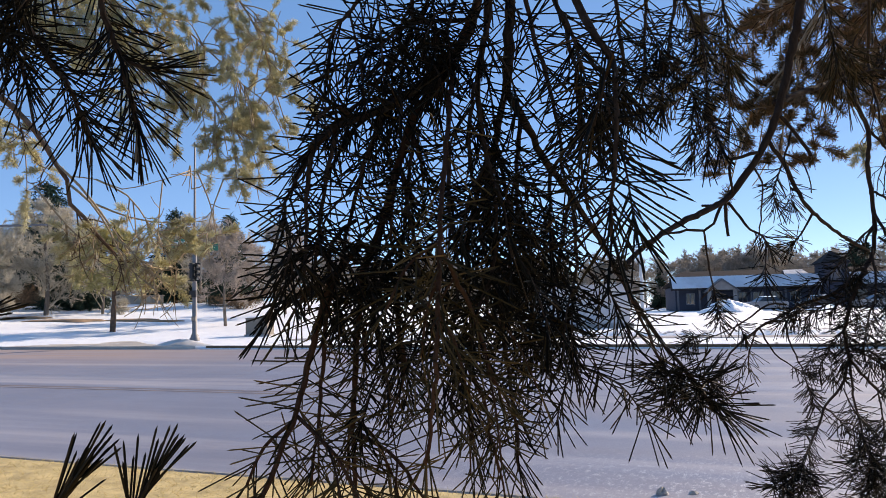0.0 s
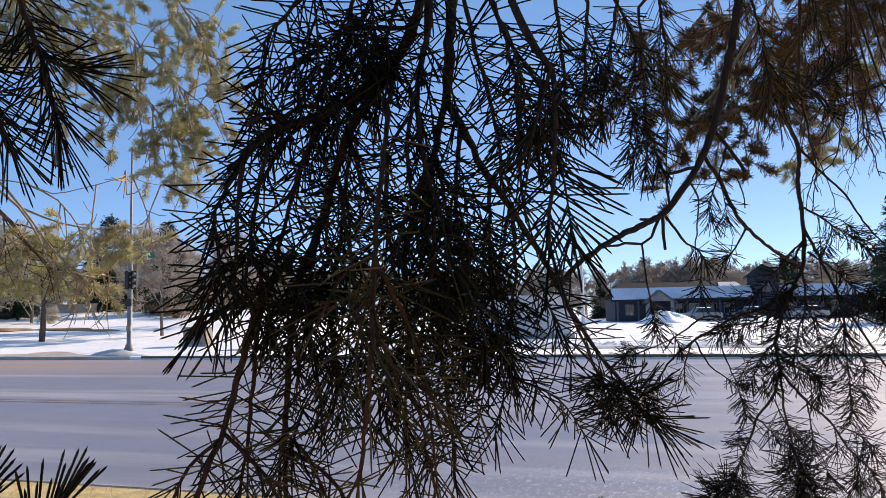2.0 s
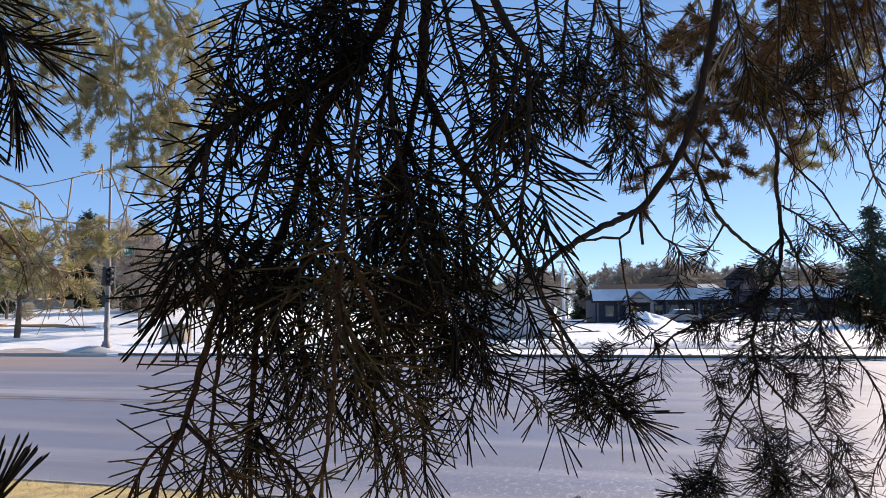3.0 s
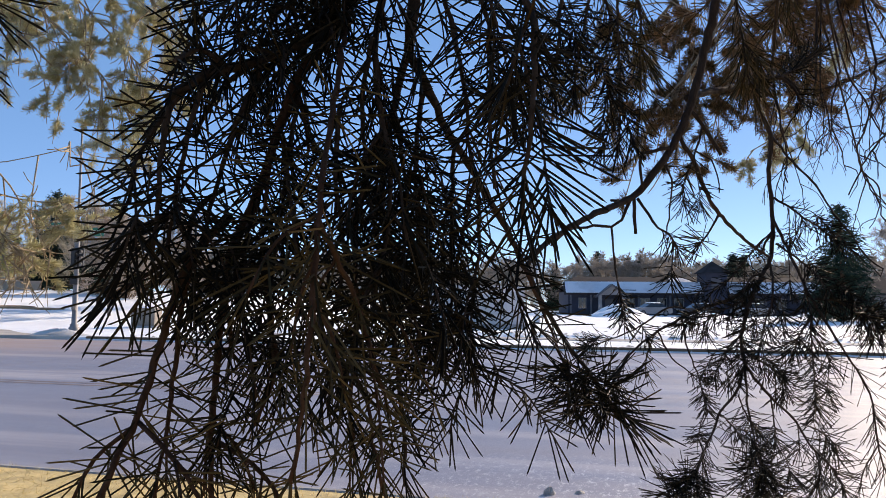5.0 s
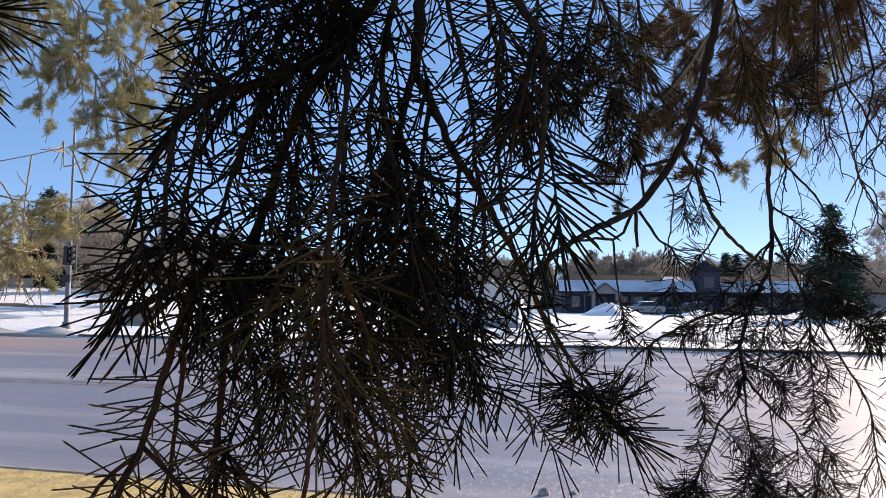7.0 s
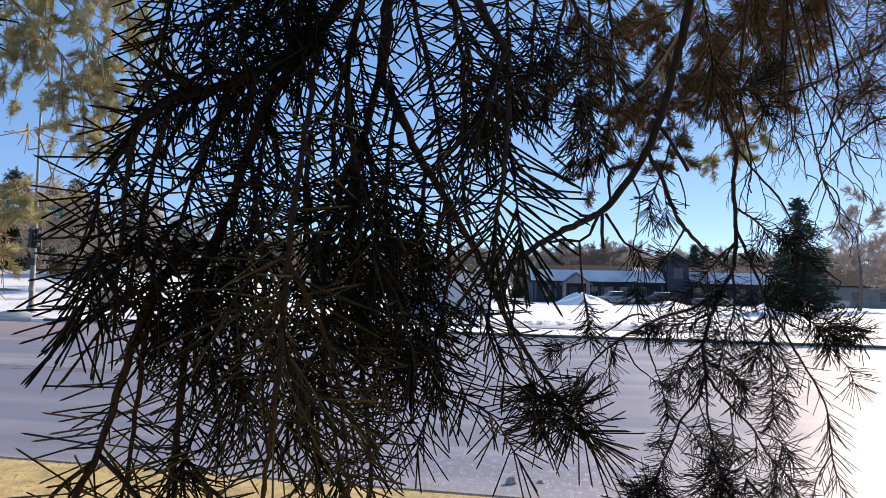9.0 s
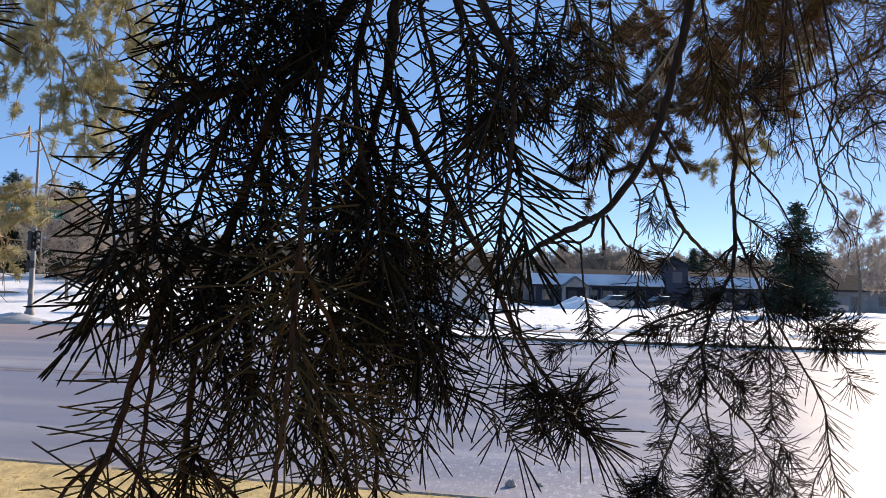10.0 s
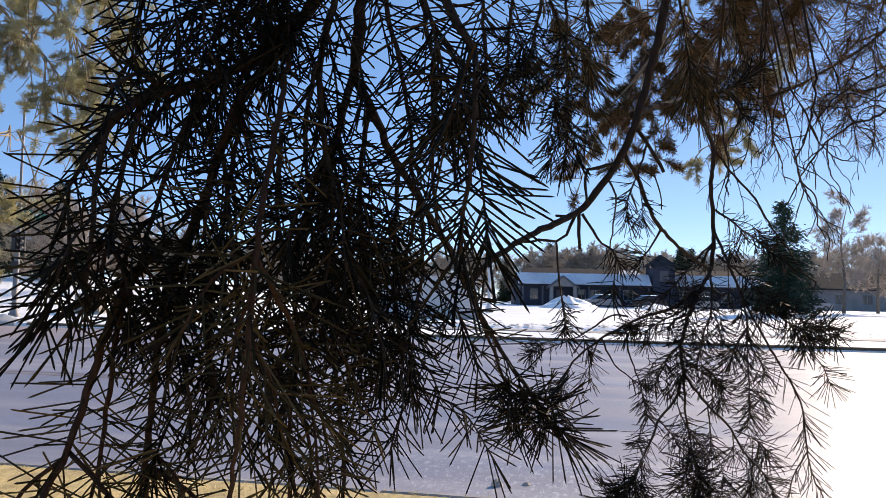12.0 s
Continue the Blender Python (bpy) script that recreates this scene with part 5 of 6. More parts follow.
twig('t', 3.5, 2, 0.05, 0, 1.05, [(-0.464, 0.789, 1.938), (-0.423, 0.784, 1.872), (-0.392, 0.777, 1.830), (-0.379, 0.780, 1.793), (-0.371, 0.783, 1.775)])
twig('t', 3.5, 2, 0.05, 1, 1, [(-0.551, 0.824, 1.982), (-0.495, 0.808, 1.928), (-0.468, 0.802, 1.892), (-0.454, 0.795, 1.852)])
twig('t', 3, 2, 0.05, 1, 1, [(-0.409, 0.767, 1.971), (-0.434, 0.769, 1.941), (-0.453, 0.770, 1.918)])
twig('t', 2.6, 1.8, 0.1, 0, 1, [(-0.345, 0.776, 1.873), (-0.328, 0.776, 1.864), (-0.313, 0.777, 1.858), (-0.304, 0.777, 1.856)])
twig('n', 2.5, 1.6, 0.45, 0, 1, [(-0.268, 0.478, 1.446), (-0.250, 0.477, 1.479), (-0.237, 0.475, 1.498)])
twig('n', 2.5, 1.6, 0.45, 0, 1, [(-0.215, 0.480, 1.445), (-0.200, 0.477, 1.478), (-0.189, 0.476, 1.497)])
twig('n', 2.5, 1.6, 0.3, 0, 1, [(-0.423, 0.595, 1.585), (-0.400, 0.595, 1.593), (-0.382, 0.595, 1.599)])
twig('r', 7.8, 3.6, 2, 0, 1, [(0.600, 1.198, 2.184), (0.581, 1.207, 2.066), (0.566, 1.214, 1.994), (0.546, 1.211, 1.924), (0.521, 1.208, 1.864), (0.492, 1.205, 1.817), (0.463, 1.201, 1.780), (0.439, 1.197, 1.757), (0.392, 1.154, 1.736), (0.344, 1.113, 1.716), (0.295, 1.072, 1.690), (0.256, 1.038, 1.666), (0.230, 1.024, 1.636)])
twig('r', 3.6, 2.4, 2, 0, 1, [(0.517, 1.209, 1.862), (0.545, 1.217, 1.821), (0.582, 1.243, 1.772), (0.616, 1.270, 1.743), (0.710, 1.358, 1.707), (0.802, 1.446, 1.687)])
twig('r', 2, 1.2, 0.4, 0, 0.8, [(0.615, 1.271, 1.743), (0.592, 1.265, 1.709), (0.564, 1.251, 1.687)])
twig('r', 3, 2.4, 2, 0, 1, [(0.441, 1.197, 1.756), (0.442, 1.198, 1.727), (0.444, 1.199, 1.701)])
twig('r', 3, 2, 2, 0, 1, [(0.441, 1.197, 1.757), (0.418, 1.191, 1.749), (0.400, 1.184, 1.749)])
twig('r', 3, 2, 2, 0, 1, [(0.500, 1.202, 1.835), (0.454, 1.191, 1.822), (0.447, 1.183, 1.795), (0.449, 1.184, 1.767)])
twig('r', 2.6, 1.5, 2, 0, 1, [(0.436, 1.197, 1.753), (0.424, 1.201, 1.722), (0.408, 1.205, 1.711), (0.381, 1.208, 1.712), (0.346, 1.225, 1.706), (0.323, 1.240, 1.684)])
twig('r', 1.8, 1.1, 0.5, 2, 0.6, [(0.408, 1.205, 1.711), (0.413, 1.207, 1.649), (0.423, 1.208, 1.602), (0.426, 1.209, 1.578)])
twig('r', 2.4, 1.3, 0.5, 1, 0.8, [(0.446, 1.196, 1.755), (0.470, 1.194, 1.719), (0.500, 1.200, 1.699), (0.511, 1.200, 1.677)])
twig('r', 3.2, 2.8, 2, 0, 1, [(0.540, 1.213, 1.900), (0.570, 1.220, 1.868), (0.593, 1.218, 1.830)])
twig('r', 1.4, 1, 2, 0, 1, [(0.549, 1.215, 1.835), (0.579, 1.221, 1.822), (0.588, 1.221, 1.797), (0.591, 1.222, 1.770)])
twig('r', 1.8, 1, 2, 0, 1, [(0.492, 1.205, 1.813), (0.504, 1.205, 1.787), (0.502, 1.207, 1.739), (0.498, 1.210, 1.703)])
twig('r', 1.8, 1, 0.3, 1, 0.7, [(0.565, 1.220, 1.877), (0.543, 1.217, 1.812), (0.530, 1.222, 1.776), (0.535, 1.223, 1.745)])
twig('r', 5, 3.5, 0.5, 3, 0.75, [(0.855, 1.569, 2.063), (0.854, 1.552, 1.999), (0.871, 1.542, 1.944), (0.862, 1.538, 1.860), (0.870, 1.541, 1.778), (0.862, 1.537, 1.696), (0.801, 1.500, 1.615), (0.770, 1.489, 1.537), (0.766, 1.473, 1.478)])
twig('r', 6, 4, 0.5, 2, 1, [(0.550, 1.240, 1.926), (0.711, 1.443, 2.005), (0.855, 1.569, 2.063), (0.947, 1.603, 2.094), (1.074, 1.679, 2.179)])
twig('r', 2.8, 1.3, 2, 0, 1, [(0.868, 1.542, 1.950), (0.907, 1.539, 1.898), (0.949, 1.515, 1.837), (0.953, 1.467, 1.775), (0.976, 1.446, 1.730), (0.991, 1.425, 1.686), (1.013, 1.412, 1.664), (1.010, 1.414, 1.651), (0.995, 1.415, 1.666)])
twig('p', 3.2, 1.2, 0.5, 0, 1, [(0.867, 1.541, 1.778), (0.884, 1.502, 1.691), (0.900, 1.463, 1.608), (0.922, 1.423, 1.531), (0.956, 1.411, 1.467), (0.972, 1.400, 1.420), (0.976, 1.394, 1.347), (0.983, 1.385, 1.296), (1.001, 1.374, 1.249)])
twig('p', 1.6, 1, 0.2, 0, 0.9, [(0.976, 1.394, 1.341), (0.950, 1.397, 1.299), (0.940, 1.395, 1.266)])
twig('r', 3, 1.6, 0.35, 1, 1, [(0.767, 1.476, 1.478), (0.746, 1.473, 1.427), (0.714, 1.470, 1.395), (0.691, 1.467, 1.348), (0.667, 1.464, 1.301), (0.645, 1.461, 1.269)])
twig('q', 1.6, 1.1, 0, 2, 1, [(0.653, 1.458, 1.287), (0.636, 1.458, 1.261), (0.617, 1.457, 1.247)])
twig('q', 1.6, 1.1, 0, 1, 1, [(0.659, 1.457, 1.292), (0.657, 1.454, 1.259), (0.663, 1.449, 1.235)])
twig('r', 1.6, 1.1, 0.1, 1, 1, [(0.711, 1.471, 1.390), (0.738, 1.468, 1.365), (0.755, 1.466, 1.336)])
twig('r', 3, 1.5, 0.5, 2, 1, [(0.767, 1.476, 1.478), (0.807, 1.461, 1.424), (0.850, 1.446, 1.378), (0.868, 1.435, 1.337), (0.896, 1.421, 1.303), (0.920, 1.410, 1.255)])
twig('r', 1.8, 1.1, 0.2, 1, 1, [(0.868, 1.435, 1.337), (0.883, 1.429, 1.309), (0.877, 1.428, 1.260)])
twig('r', 1.6, 1.1, 0.15, 1, 1, [(0.852, 1.436, 1.376), (0.897, 1.438, 1.357), (0.931, 1.443, 1.332)])
twig('r', 1.6, 1.1, 0.3, 1, 1, [(0.809, 1.461, 1.421), (0.814, 1.458, 1.375), (0.814, 1.455, 1.332)])
twig('r', 2.4, 1.4, 0.45, 3, 1, [(0.767, 1.476, 1.478), (0.769, 1.470, 1.400), (0.778, 1.465, 1.336), (0.792, 1.459, 1.278), (0.792, 1.455, 1.234)])
twig('q', 1.6, 1.1, 0, 3, 1, [(0.779, 1.472, 1.335), (0.790, 1.467, 1.303), (0.795, 1.462, 1.277)])
twig('r', 1.6, 1.1, 0.1, 1, 1, [(0.750, 1.472, 1.425), (0.769, 1.476, 1.383), (0.790, 1.479, 1.355)])
twig('r', 4, 2, 0.8, 2, 0.75, [(0.824, 1.494, 1.649), (0.774, 1.536, 1.608), (0.736, 1.584, 1.588), (0.704, 1.620, 1.564), (0.660, 1.650, 1.532), (0.611, 1.670, 1.485), (0.582, 1.678, 1.436), (0.567, 1.682, 1.405)])
twig('o', 2, 1.2, 0.3, 1, 0.8, [(0.660, 1.650, 1.532), (0.646, 1.655, 1.487), (0.642, 1.658, 1.438)])
twig('r', 2, 1.2, 0.65, 1, 0.75, [(0.668, 1.648, 1.536), (0.697, 1.646, 1.482), (0.734, 1.642, 1.452), (0.771, 1.637, 1.429)])
twig('r', 2, 1.2, 0.6, 1, 0.75, [(0.709, 1.619, 1.574), (0.717, 1.621, 1.514), (0.743, 1.621, 1.443), (0.763, 1.622, 1.366)])
twig('r', 2.2, 1.2, 0.7, 2, 0.75, [(0.706, 1.598, 1.587), (0.679, 1.623, 1.588), (0.629, 1.654, 1.547), (0.564, 1.686, 1.514), (0.522, 1.694, 1.504)])
twig('r', 2.4, 1.4, 0.05, 5, 0.7, [(0.845, 1.510, 1.695), (0.827, 1.475, 1.616), (0.800, 1.463, 1.550), (0.791, 1.468, 1.495)])
twig('r', 2.4, 1.3, 0.05, 4, 0.95, [(0.882, 1.483, 1.673), (0.897, 1.465, 1.595), (0.888, 1.450, 1.528), (0.883, 1.435, 1.453), (0.887, 1.438, 1.397)])
twig('r', 1.6, 1.1, 0.05, 1, 0.95, [(0.887, 1.448, 1.567), (0.861, 1.450, 1.534), (0.855, 1.448, 1.507)])
twig('r', 1.6, 1.1, 0.05, 1, 0.95, [(0.889, 1.449, 1.540), (0.917, 1.451, 1.506), (0.929, 1.456, 1.475)])
twig('r', 2.4, 1.3, 0.05, 3, 0.95, [(0.905, 1.462, 1.608), (0.944, 1.436, 1.601), (0.967, 1.413, 1.570), (0.973, 1.394, 1.531)])
twig('q', 1.6, 1.1, 0, 1, 0.95, [(0.953, 1.415, 1.586), (0.983, 1.405, 1.567), (0.993, 1.398, 1.555)])
twig('r', 1.6, 1.1, 0.05, 1, 0.95, [(0.940, 1.436, 1.600), (0.984, 1.423, 1.592), (1.014, 1.414, 1.574)])
twig('r', 2.2, 1.3, 0.05, 4, 0.7, [(0.863, 1.534, 1.743), (0.811, 1.524, 1.700), (0.773, 1.523, 1.653), (0.746, 1.529, 1.630)])
twig('r', 2.4, 1.3, 0.05, 5, 0.75, [(0.873, 1.539, 1.814), (0.899, 1.496, 1.776), (0.932, 1.472, 1.741), (0.960, 1.469, 1.719)])
twig('r', 2.2, 1.3, 0.05, 5, 0.75, [(0.814, 1.497, 1.626), (0.770, 1.506, 1.597), (0.732, 1.514, 1.579), (0.705, 1.519, 1.556)])
twig('r', 2.4, 1.3, 0.05, 6, 0.75, [(0.867, 1.525, 1.719), (0.901, 1.481, 1.673), (0.929, 1.458, 1.629), (0.951, 1.447, 1.597)])
twig('r', 2.2, 1.3, 0.05, 5, 0.7, [(0.770, 1.489, 1.537), (0.746, 1.495, 1.514), (0.736, 1.498, 1.486)])
twig('r', 2.2, 1.3, 0.05, 5, 0.7, [(0.765, 1.472, 1.505), (0.814, 1.455, 1.475), (0.836, 1.453, 1.454)])
twig('d', 3, 1.6, 0.05, 2, 1, [(0.242, 1.040, 2.055), (0.249, 1.043, 1.982), (0.253, 1.045, 1.923), (0.249, 1.049, 1.875)])
twig('d', 3, 1.6, 0.05, 2, 1, [(0.306, 1.100, 2.070), (0.295, 1.087, 1.985), (0.289, 1.081, 1.920), (0.284, 1.084, 1.874)])
twig('d', 3, 1.6, 0.05, 2, 1, [(0.371, 1.158, 2.101), (0.351, 1.147, 2.010), (0.334, 1.133, 1.938), (0.328, 1.136, 1.893)])
twig('d', 2.6, 1.4, 0.2, 3, 0.9, [(0.429, 1.230, 2.117), (0.433, 1.235, 2.009), (0.437, 1.239, 1.919), (0.435, 1.243, 1.856), (0.431, 1.245, 1.825)])
twig('e', 3, 1.5, 0.05, 3, 1, [(0.529, 1.410, 2.240), (0.543, 1.414, 2.115), (0.543, 1.420, 2.010), (0.542, 1.424, 1.931)])
twig('e', 3, 1.5, 0.1, 3, 1, [(0.710, 1.400, 2.231), (0.732, 1.403, 2.126), (0.742, 1.405, 2.051), (0.738, 1.408, 2.009)])
twig('e', 3, 1.5, 0.05, 3, 1, [(1.059, 1.818, 2.465), (1.120, 1.865, 2.356), (1.184, 1.911, 2.256), (1.199, 1.913, 2.166)])
twig('e', 3, 1.5, 0.05, 3, 1, [(0.410, 1.330, 2.195), (0.451, 1.328, 2.098), (0.449, 1.332, 2.030), (0.431, 1.338, 1.991)])
twig('b', 9, 5, 0.1, 6, 1.2, [(2.904, 3.103, 3.135), (2.653, 3.159, 2.867), (2.381, 3.112, 2.700), (2.143, 3.056, 2.566), (1.914, 2.996, 2.486)])
twig('b', 8, 4, 0.1, 6, 1.2, [(3.125, 3.175, 3.019), (2.762, 3.151, 2.686), (2.485, 3.101, 2.575), (2.267, 3.041, 2.470)])
dead_twig(4.6, 9, [(1.915, 2.047, 2.294), (1.724, 2.038, 2.195), (1.549, 2.024, 2.119), (1.472, 2.026, 2.040), (1.423, 2.023, 1.968), (1.381, 2.019, 1.901)])
dead_twig(3.2, 6, [(1.468, 2.131, 2.288), (1.510, 2.113, 2.196), (1.529, 2.096, 2.121), (1.576, 2.074, 2.054), (1.609, 2.018, 2.038)])
dead_twig(3.4, 7, [(1.419, 1.939, 2.245), (1.402, 1.951, 2.103), (1.370, 1.961, 2.024), (1.385, 1.964, 1.958), (1.424, 1.960, 1.880), (1.458, 1.959, 1.797)])
dead_twig(2.2, 3, [(1.398, 1.981, 1.961), (1.440, 1.968, 1.872), (1.500, 1.950, 1.831)])
dead_twig(3.6, 7, [(1.889, 2.147, 2.410), (1.692, 2.157, 2.293), (1.593, 2.146, 2.209), (1.514, 2.134, 2.110)])
dead_twig(3, 6, [(1.323, 2.059, 2.255), (1.306, 2.070, 2.123), (1.277, 2.083, 2.007)])
dead_twig(3, 5, [(0.931, 1.631, 2.110), (0.941, 1.612, 1.959), (0.938, 1.594, 1.856)])
dead_twig(2.4, 4, [(1.395, 2.149, 2.223), (1.408, 2.152, 2.129), (1.397, 2.160, 2.039)])
dead_twig(2.6, 5, [(1.262, 1.869, 2.199), (1.239, 1.881, 2.082), (1.268, 1.881, 1.992), (1.279, 1.883, 1.942)])
dead_twig(3.2, 7, [(2.079, 2.215, 2.389), (1.887, 2.221, 2.316), (1.762, 2.214, 2.254), (1.650, 2.202, 2.247)])
dead_twig(2.4, 4, [(1.885, 2.060, 2.181), (1.738, 2.091, 2.118), (1.688, 2.102, 2.096)])
dead_twig(2.8, 6, [(1.747, 2.277, 2.382), (1.788, 2.277, 2.252), (1.864, 2.268, 2.169), (1.903, 2.264, 2.105)])
dead_twig(2.6, 5, [(1.555, 2.213, 2.350), (1.541, 2.223, 2.242), (1.492, 2.236, 2.169), (1.487, 2.240, 2.111)])
twig('b', 8, 4, 0.1, 8, 1.2, [(2.460, 2.868, 3.193), (2.276, 2.909, 2.997), (2.026, 2.857, 2.835), (1.831, 2.797, 2.681)])
twig('b', 7, 4, 0.1, 8, 1.2, [(1.906, 2.564, 2.993), (1.786, 2.593, 2.822), (1.585, 2.531, 2.696), (1.433, 2.462, 2.557)])


# the needle mass between the twigs and the sun
mass_rng = np.random.default_rng(15)
for k in range(300):
    a_, e_, d_ = radians(mass_rng.uniform(25, 82)), mass_rng.uniform(17, 44), mass_rng.uniform(2.5, 3.7)
    if e_ < 24 - 0.1 * math.degrees(a_) + 4 * math.sin(7 * a_) + max(0, 34 - math.degrees(a_)) * 0.5:
        continue
    e_ = radians(e_)
    p = np.array([d_ * math.sin(a_) * math.cos(e_), 0.09 + d_ * math.cos(a_) * math.cos(e_), 1.63 + d_ * math.sin(e_)])
    d = unit(mass_rng.normal(size=3) * (1, 1, 0.5) - UP * 0.45) * mass_rng.uniform(0.12, 0.3)
    twig("b", 4, 2, 0.05, 2, 1, [tuple(p - d), tuple(p), tuple(p + d * 0.8 - UP * 0.05)])


# unseen crown, added above and behind to keep the branches in shade
crown = Soup()
for k in range(900):
    a_, e_, d_ = radians(mass_rng.uniform(85, 335)), radians(mass_rng.uniform(-4, 84)), mass_rng.uniform(1.5, 3.6)
    if math.degrees(e_) < 32 and not 95 < math.degrees(a_) < 300:
        continue
    p = np.array([d_ * math.sin(a_) * math.cos(e_), 0.05 + d_ * math.cos(a_) * math.cos(e_), 1.75 + d_ * math.sin(e_)])
    n = 46
    blades(crown, p + mass_rng.normal(size=(n, 3)) * 0.13, mass_rng.normal(size=(n, 3)) - UP * 0.3, mass_rng.uniform(0.08, 0.16, n), 0.016, mass_rng)
shade_crown = tagged(part("crown", crown, NEEDLE_SHADE, None, "dark needles with light and shade in their colour"), kind="stuff")
shade_crown.parent, shade_crown.matrix_parent_inverse = pine, Matrix.Translation(trunk_at).inverted()


# ---- neighbouring pines whose boughs hang into view ----


def bough(tree, r0, r1, twigs, leafy, pts, seed, mat=None, reach=1.0, bark=None):
    """A bough with drooping twigs that end in needle tufts."""
    rng_ = np.random.default_rng(seed)
    wood, leaf = Soup(), Soup()
    line_ = smooth_line(pts, 0.12)
    tube(wood, line_, np.linspace(r0, r1, len(line_)) * 0.001, 7, rng_, 0.08)
    foot = np.array(tree.location) + UP * (pts[0][2] - 0.3 - tree.location[2])
    arm_ = smooth_line([foot, (foot + np.array(pts[0])) / 2 + UP * 0.35, pts[0]], 0.2)
    if r0 > 13:
        tube(wood, arm_, np.linspace(r0 * 1.8, r0, len(arm_)) * 0.001, 7)
    for _ in range(twigs):
        p_, tan = along(line_, np.array([rng_.uniform(0.2, 1.0) ** 0.8 * 0.999]))
        d_ = unit(tan[0] * 0.6 + rng_.normal(size=3) * 0.6 - UP * 0.35)
        l_ = rng_.uniform(0.3, 0.75) * reach
        d_ = unit(d_ + (0.35, 0, -0.3)) if reach > 1 else d_
        main = smooth_line([p_[0], p_[0] + d_ * l_ * 0.5, p_[0] + unit(d_ - UP * 0.35) * l_], 0.08)
        tube(wood, main, np.linspace(6.5, 3.5, len(main)) * 0.001, 5)
        for q in range(7):
            b_, t_ = along(main, np.array([rng_.uniform(0.35, 0.999) if q else 0.999]))
            e_ = unit(t_[0] * 0.6 + rng_.normal(size=3) * 0.7 - UP * 0.15)
            sl = rng_.uniform(0.08, 0.24)
            sub = np.array([b_[0], b_[0] + e_ * sl * 0.6, b_[0] + e_ * sl + UP * 0.02])
            tube(wood, sub, [0.004, 0.0034, 0.0026], 4)
            if rng_.random() < leafy:
                n_ = 150
                s_ = rng_.uniform(0.25, 1.0, n_)[:, None]
                w_ = unit(e_ * 1.0 + UP * 0.45 + unit(rng_.normal(size=(n_, 3))))
                needles(leaf, b_[0] + e_ * sl * s_, w_, 0.058 * rng_.uniform(0.6, 1.15, n_), 0.0031, rng_)
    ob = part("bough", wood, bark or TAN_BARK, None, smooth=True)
    ob.parent, ob.matrix_parent_inverse = tree, Matrix.Translation(tree.location).inverted()
    if leaf.n:
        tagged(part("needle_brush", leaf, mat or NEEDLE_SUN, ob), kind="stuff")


def pine_stem(place, h, label):
    t = thing("pine_tree", place, label, "tree")
    s_ = Soup()
    l_ = smooth_line([(0, 0, -0.3), (0.1, 0.1, h * 0.4), (-0.1, 0, h)], 0.3)
    tube(s_, l_, np.linspace(0.2, 0.05, len(l_)), 12, np.random.default_rng(8), 0.05)
    part("trunk", s_, TRUNK_BARK, t)
    return t


left_pine = pine_stem((-9.0, 5.4, 0.12), 8.5, "sunlit pine with tan twigs and yellow-green tufts")
right_pine = pine_stem((9.0, 1.5, 0.12), 8.0, "pine with hanging boughs of brownish tufts")
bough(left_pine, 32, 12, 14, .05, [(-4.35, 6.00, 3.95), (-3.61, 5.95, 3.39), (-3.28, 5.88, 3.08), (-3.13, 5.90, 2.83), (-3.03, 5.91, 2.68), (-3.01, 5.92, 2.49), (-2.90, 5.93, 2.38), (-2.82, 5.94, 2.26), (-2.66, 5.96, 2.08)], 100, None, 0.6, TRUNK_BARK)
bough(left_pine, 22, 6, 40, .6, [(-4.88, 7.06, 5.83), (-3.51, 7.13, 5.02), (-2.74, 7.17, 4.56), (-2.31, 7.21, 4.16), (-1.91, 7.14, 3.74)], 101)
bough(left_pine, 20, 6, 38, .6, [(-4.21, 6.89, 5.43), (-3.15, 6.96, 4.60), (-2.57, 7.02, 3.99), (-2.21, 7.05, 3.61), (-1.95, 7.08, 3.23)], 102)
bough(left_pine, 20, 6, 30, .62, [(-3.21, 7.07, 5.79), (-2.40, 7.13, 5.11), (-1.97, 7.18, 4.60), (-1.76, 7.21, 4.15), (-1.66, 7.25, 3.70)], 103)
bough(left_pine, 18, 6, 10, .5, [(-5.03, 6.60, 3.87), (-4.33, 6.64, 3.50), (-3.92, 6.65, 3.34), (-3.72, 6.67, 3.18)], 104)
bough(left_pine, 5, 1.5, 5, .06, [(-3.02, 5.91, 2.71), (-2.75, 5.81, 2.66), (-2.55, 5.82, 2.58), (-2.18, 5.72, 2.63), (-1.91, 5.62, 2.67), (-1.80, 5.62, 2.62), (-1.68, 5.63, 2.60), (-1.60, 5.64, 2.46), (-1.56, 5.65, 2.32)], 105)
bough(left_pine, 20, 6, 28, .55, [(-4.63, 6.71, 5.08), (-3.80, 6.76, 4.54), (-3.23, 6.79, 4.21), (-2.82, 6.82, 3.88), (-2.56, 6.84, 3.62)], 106)
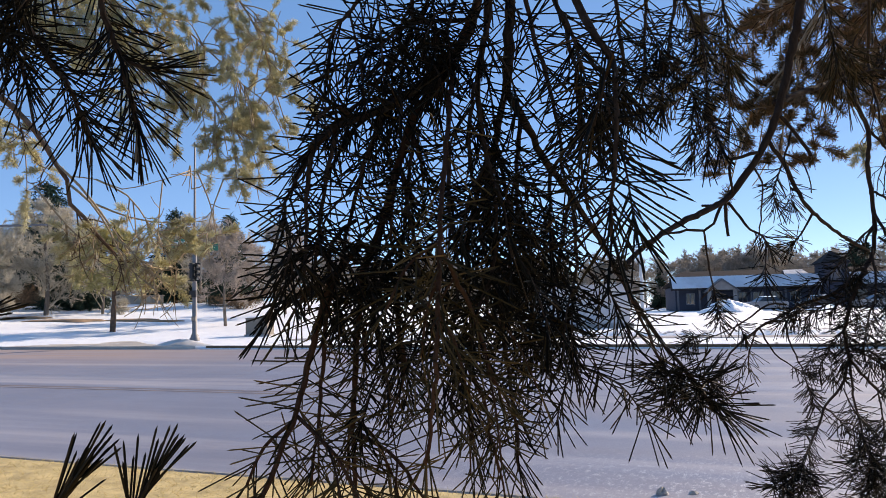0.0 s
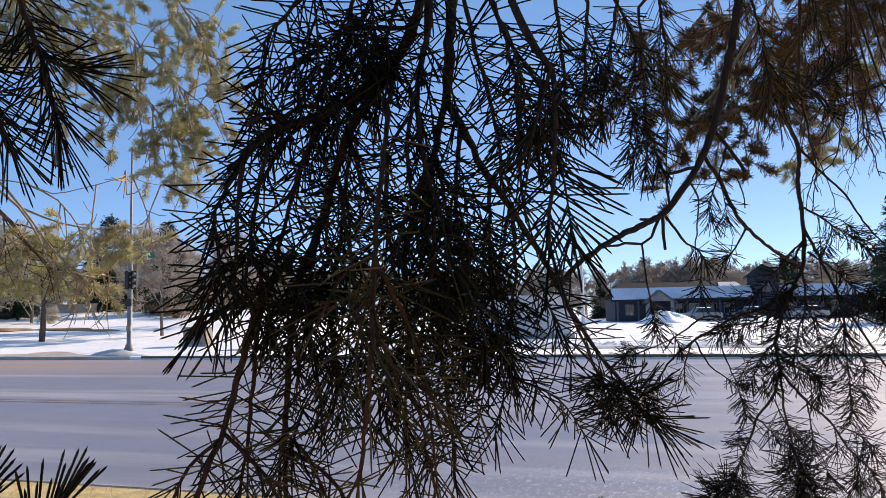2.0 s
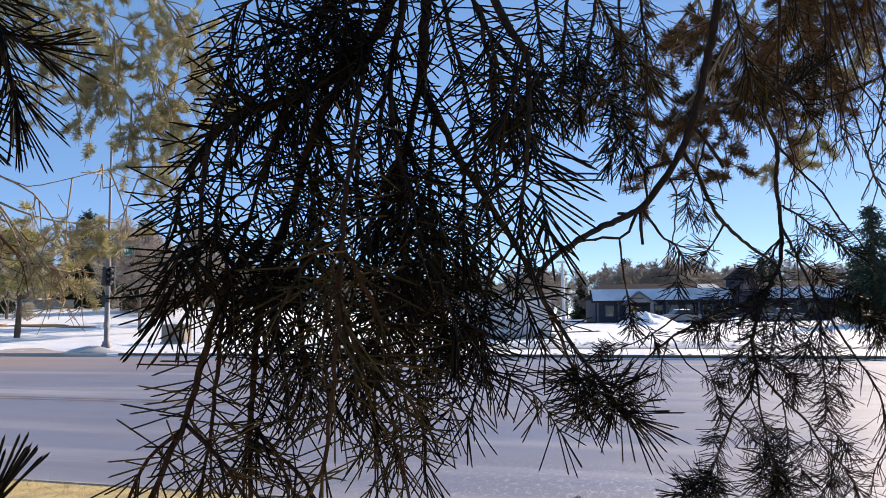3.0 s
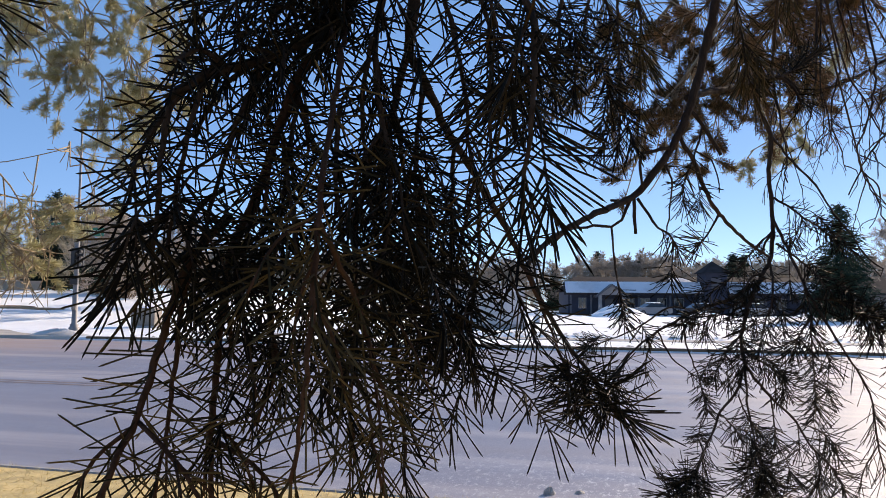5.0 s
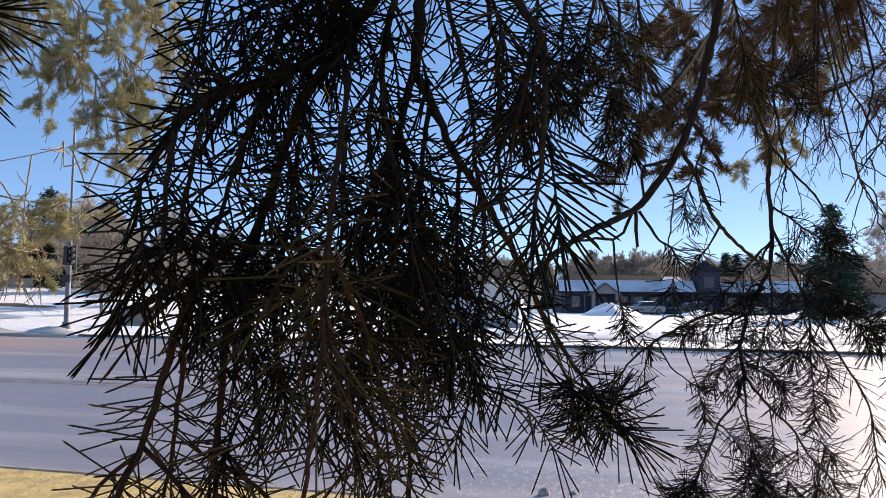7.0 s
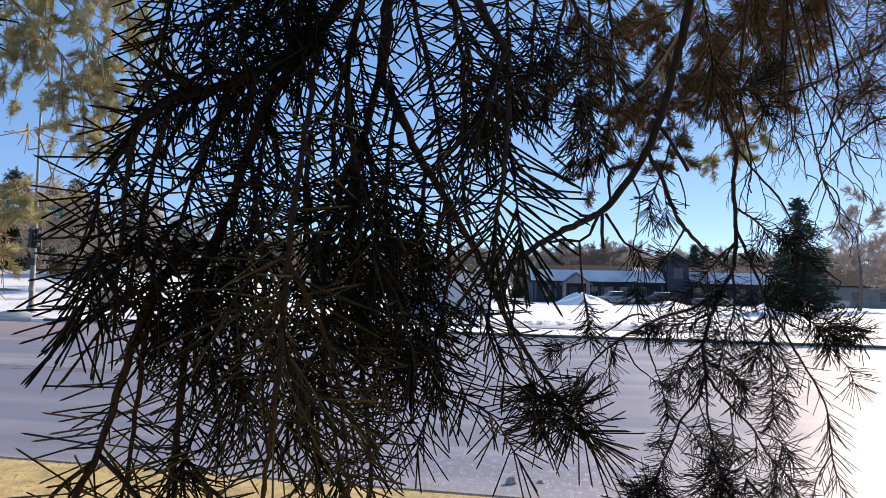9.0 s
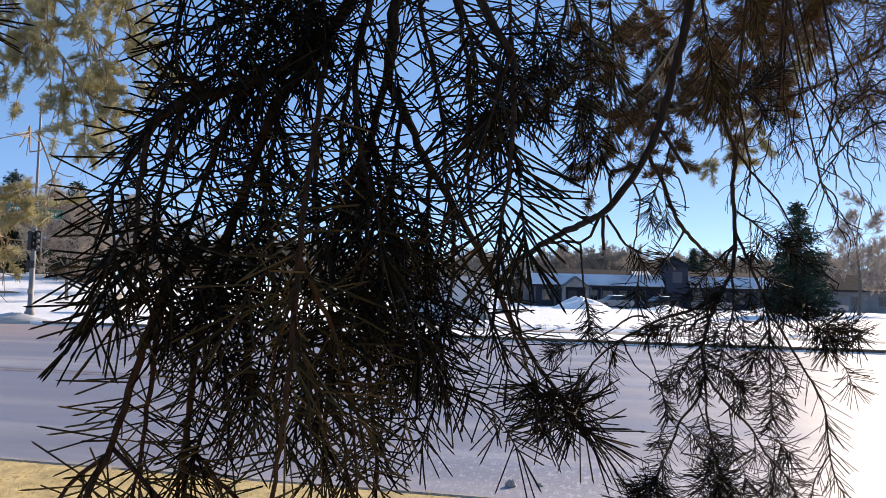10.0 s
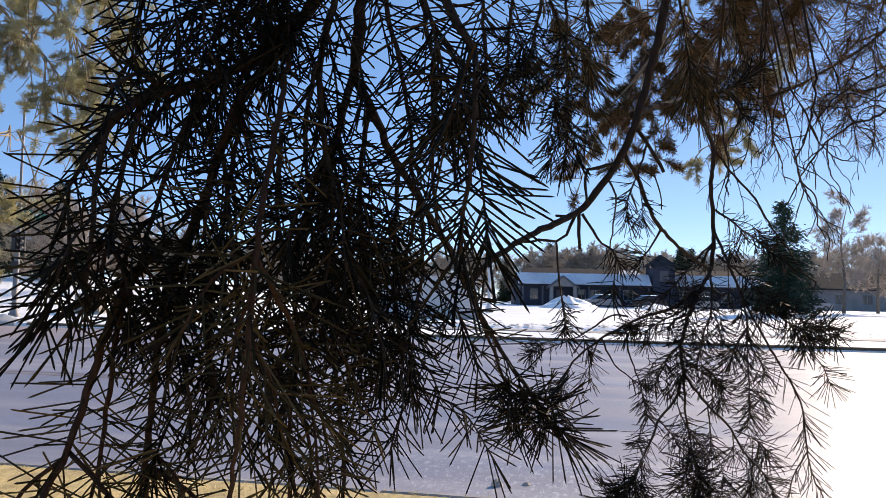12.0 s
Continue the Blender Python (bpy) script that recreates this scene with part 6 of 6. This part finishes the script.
bough(right_pine, 16, 5, 8, .9, [(4.84, 6.41, 4.91), (4.38, 6.44, 4.01), (4.03, 6.53, 3.47), (3.89, 6.57, 3.14), (3.69, 6.61, 3.02)], 107, None, 0.5)
bough(right_pine, 22, 6, 16, .8, [(2.80, 4.57, 4.16), (2.49, 4.65, 3.59), (2.24, 4.72, 3.17), (2.07, 4.77, 2.87)], 108, NEEDLE_RED)
bough(right_pine, 22, 6, 16, .8, [(3.43, 4.46, 4.17), (3.00, 4.56, 3.68), (2.72, 4.63, 3.37), (2.50, 4.68, 3.14)], 109, NEEDLE_RED)
bough(right_pine, 22, 6, 12, .8, [(2.71, 4.98, 4.35), (2.33, 5.08, 3.82), (2.06, 5.14, 3.49), (1.87, 5.19, 3.24)], 110, NEEDLE_RED)
bough(left_pine, 12, 4, 7, .08, [(-3.11, 5.90, 2.81), (-2.93, 5.91, 2.63), (-2.77, 5.93, 2.42), (-2.61, 5.95, 2.19), (-2.43, 5.97, 1.99), (-2.23, 5.98, 1.81)], 111, None, 0.45)
bough(left_pine, 11, 4, 7, .05, [(-3.02, 5.91, 2.65), (-2.80, 5.83, 2.48), (-2.65, 5.84, 2.25), (-2.53, 5.87, 1.98), (-2.27, 5.88, 1.77)], 112, None, 0.45)
bough(left_pine, 9, 3, 6, .12, [(-2.75, 5.81, 2.66), (-2.51, 5.82, 2.53), (-2.35, 5.84, 2.31), (-2.26, 5.86, 2.13), (-2.13, 5.87, 1.94)], 113, None, 0.45)
bough(left_pine, 9, 3, 8, .35, [(-2.850, 6.025, 2.495), (-2.579, 6.036, 2.384), (-2.278, 6.092, 2.336), (-2.040, 6.141, 2.382)], 115, None, 0.35)
bough(left_pine, 8, 3, 6, .3, [(-3.404, 6.107, 2.671), (-3.060, 6.176, 2.248), (-2.704, 6.226, 2.078), (-2.343, 6.268, 2.001)], 116, None, 0.3)
bough(left_pine, 9, 3, 4, .12, [(-2.90, 5.93, 2.38), (-2.77, 5.95, 2.15), (-2.86, 5.96, 2.05), (-3.00, 5.96, 2.00)], 114, None, 0.45)
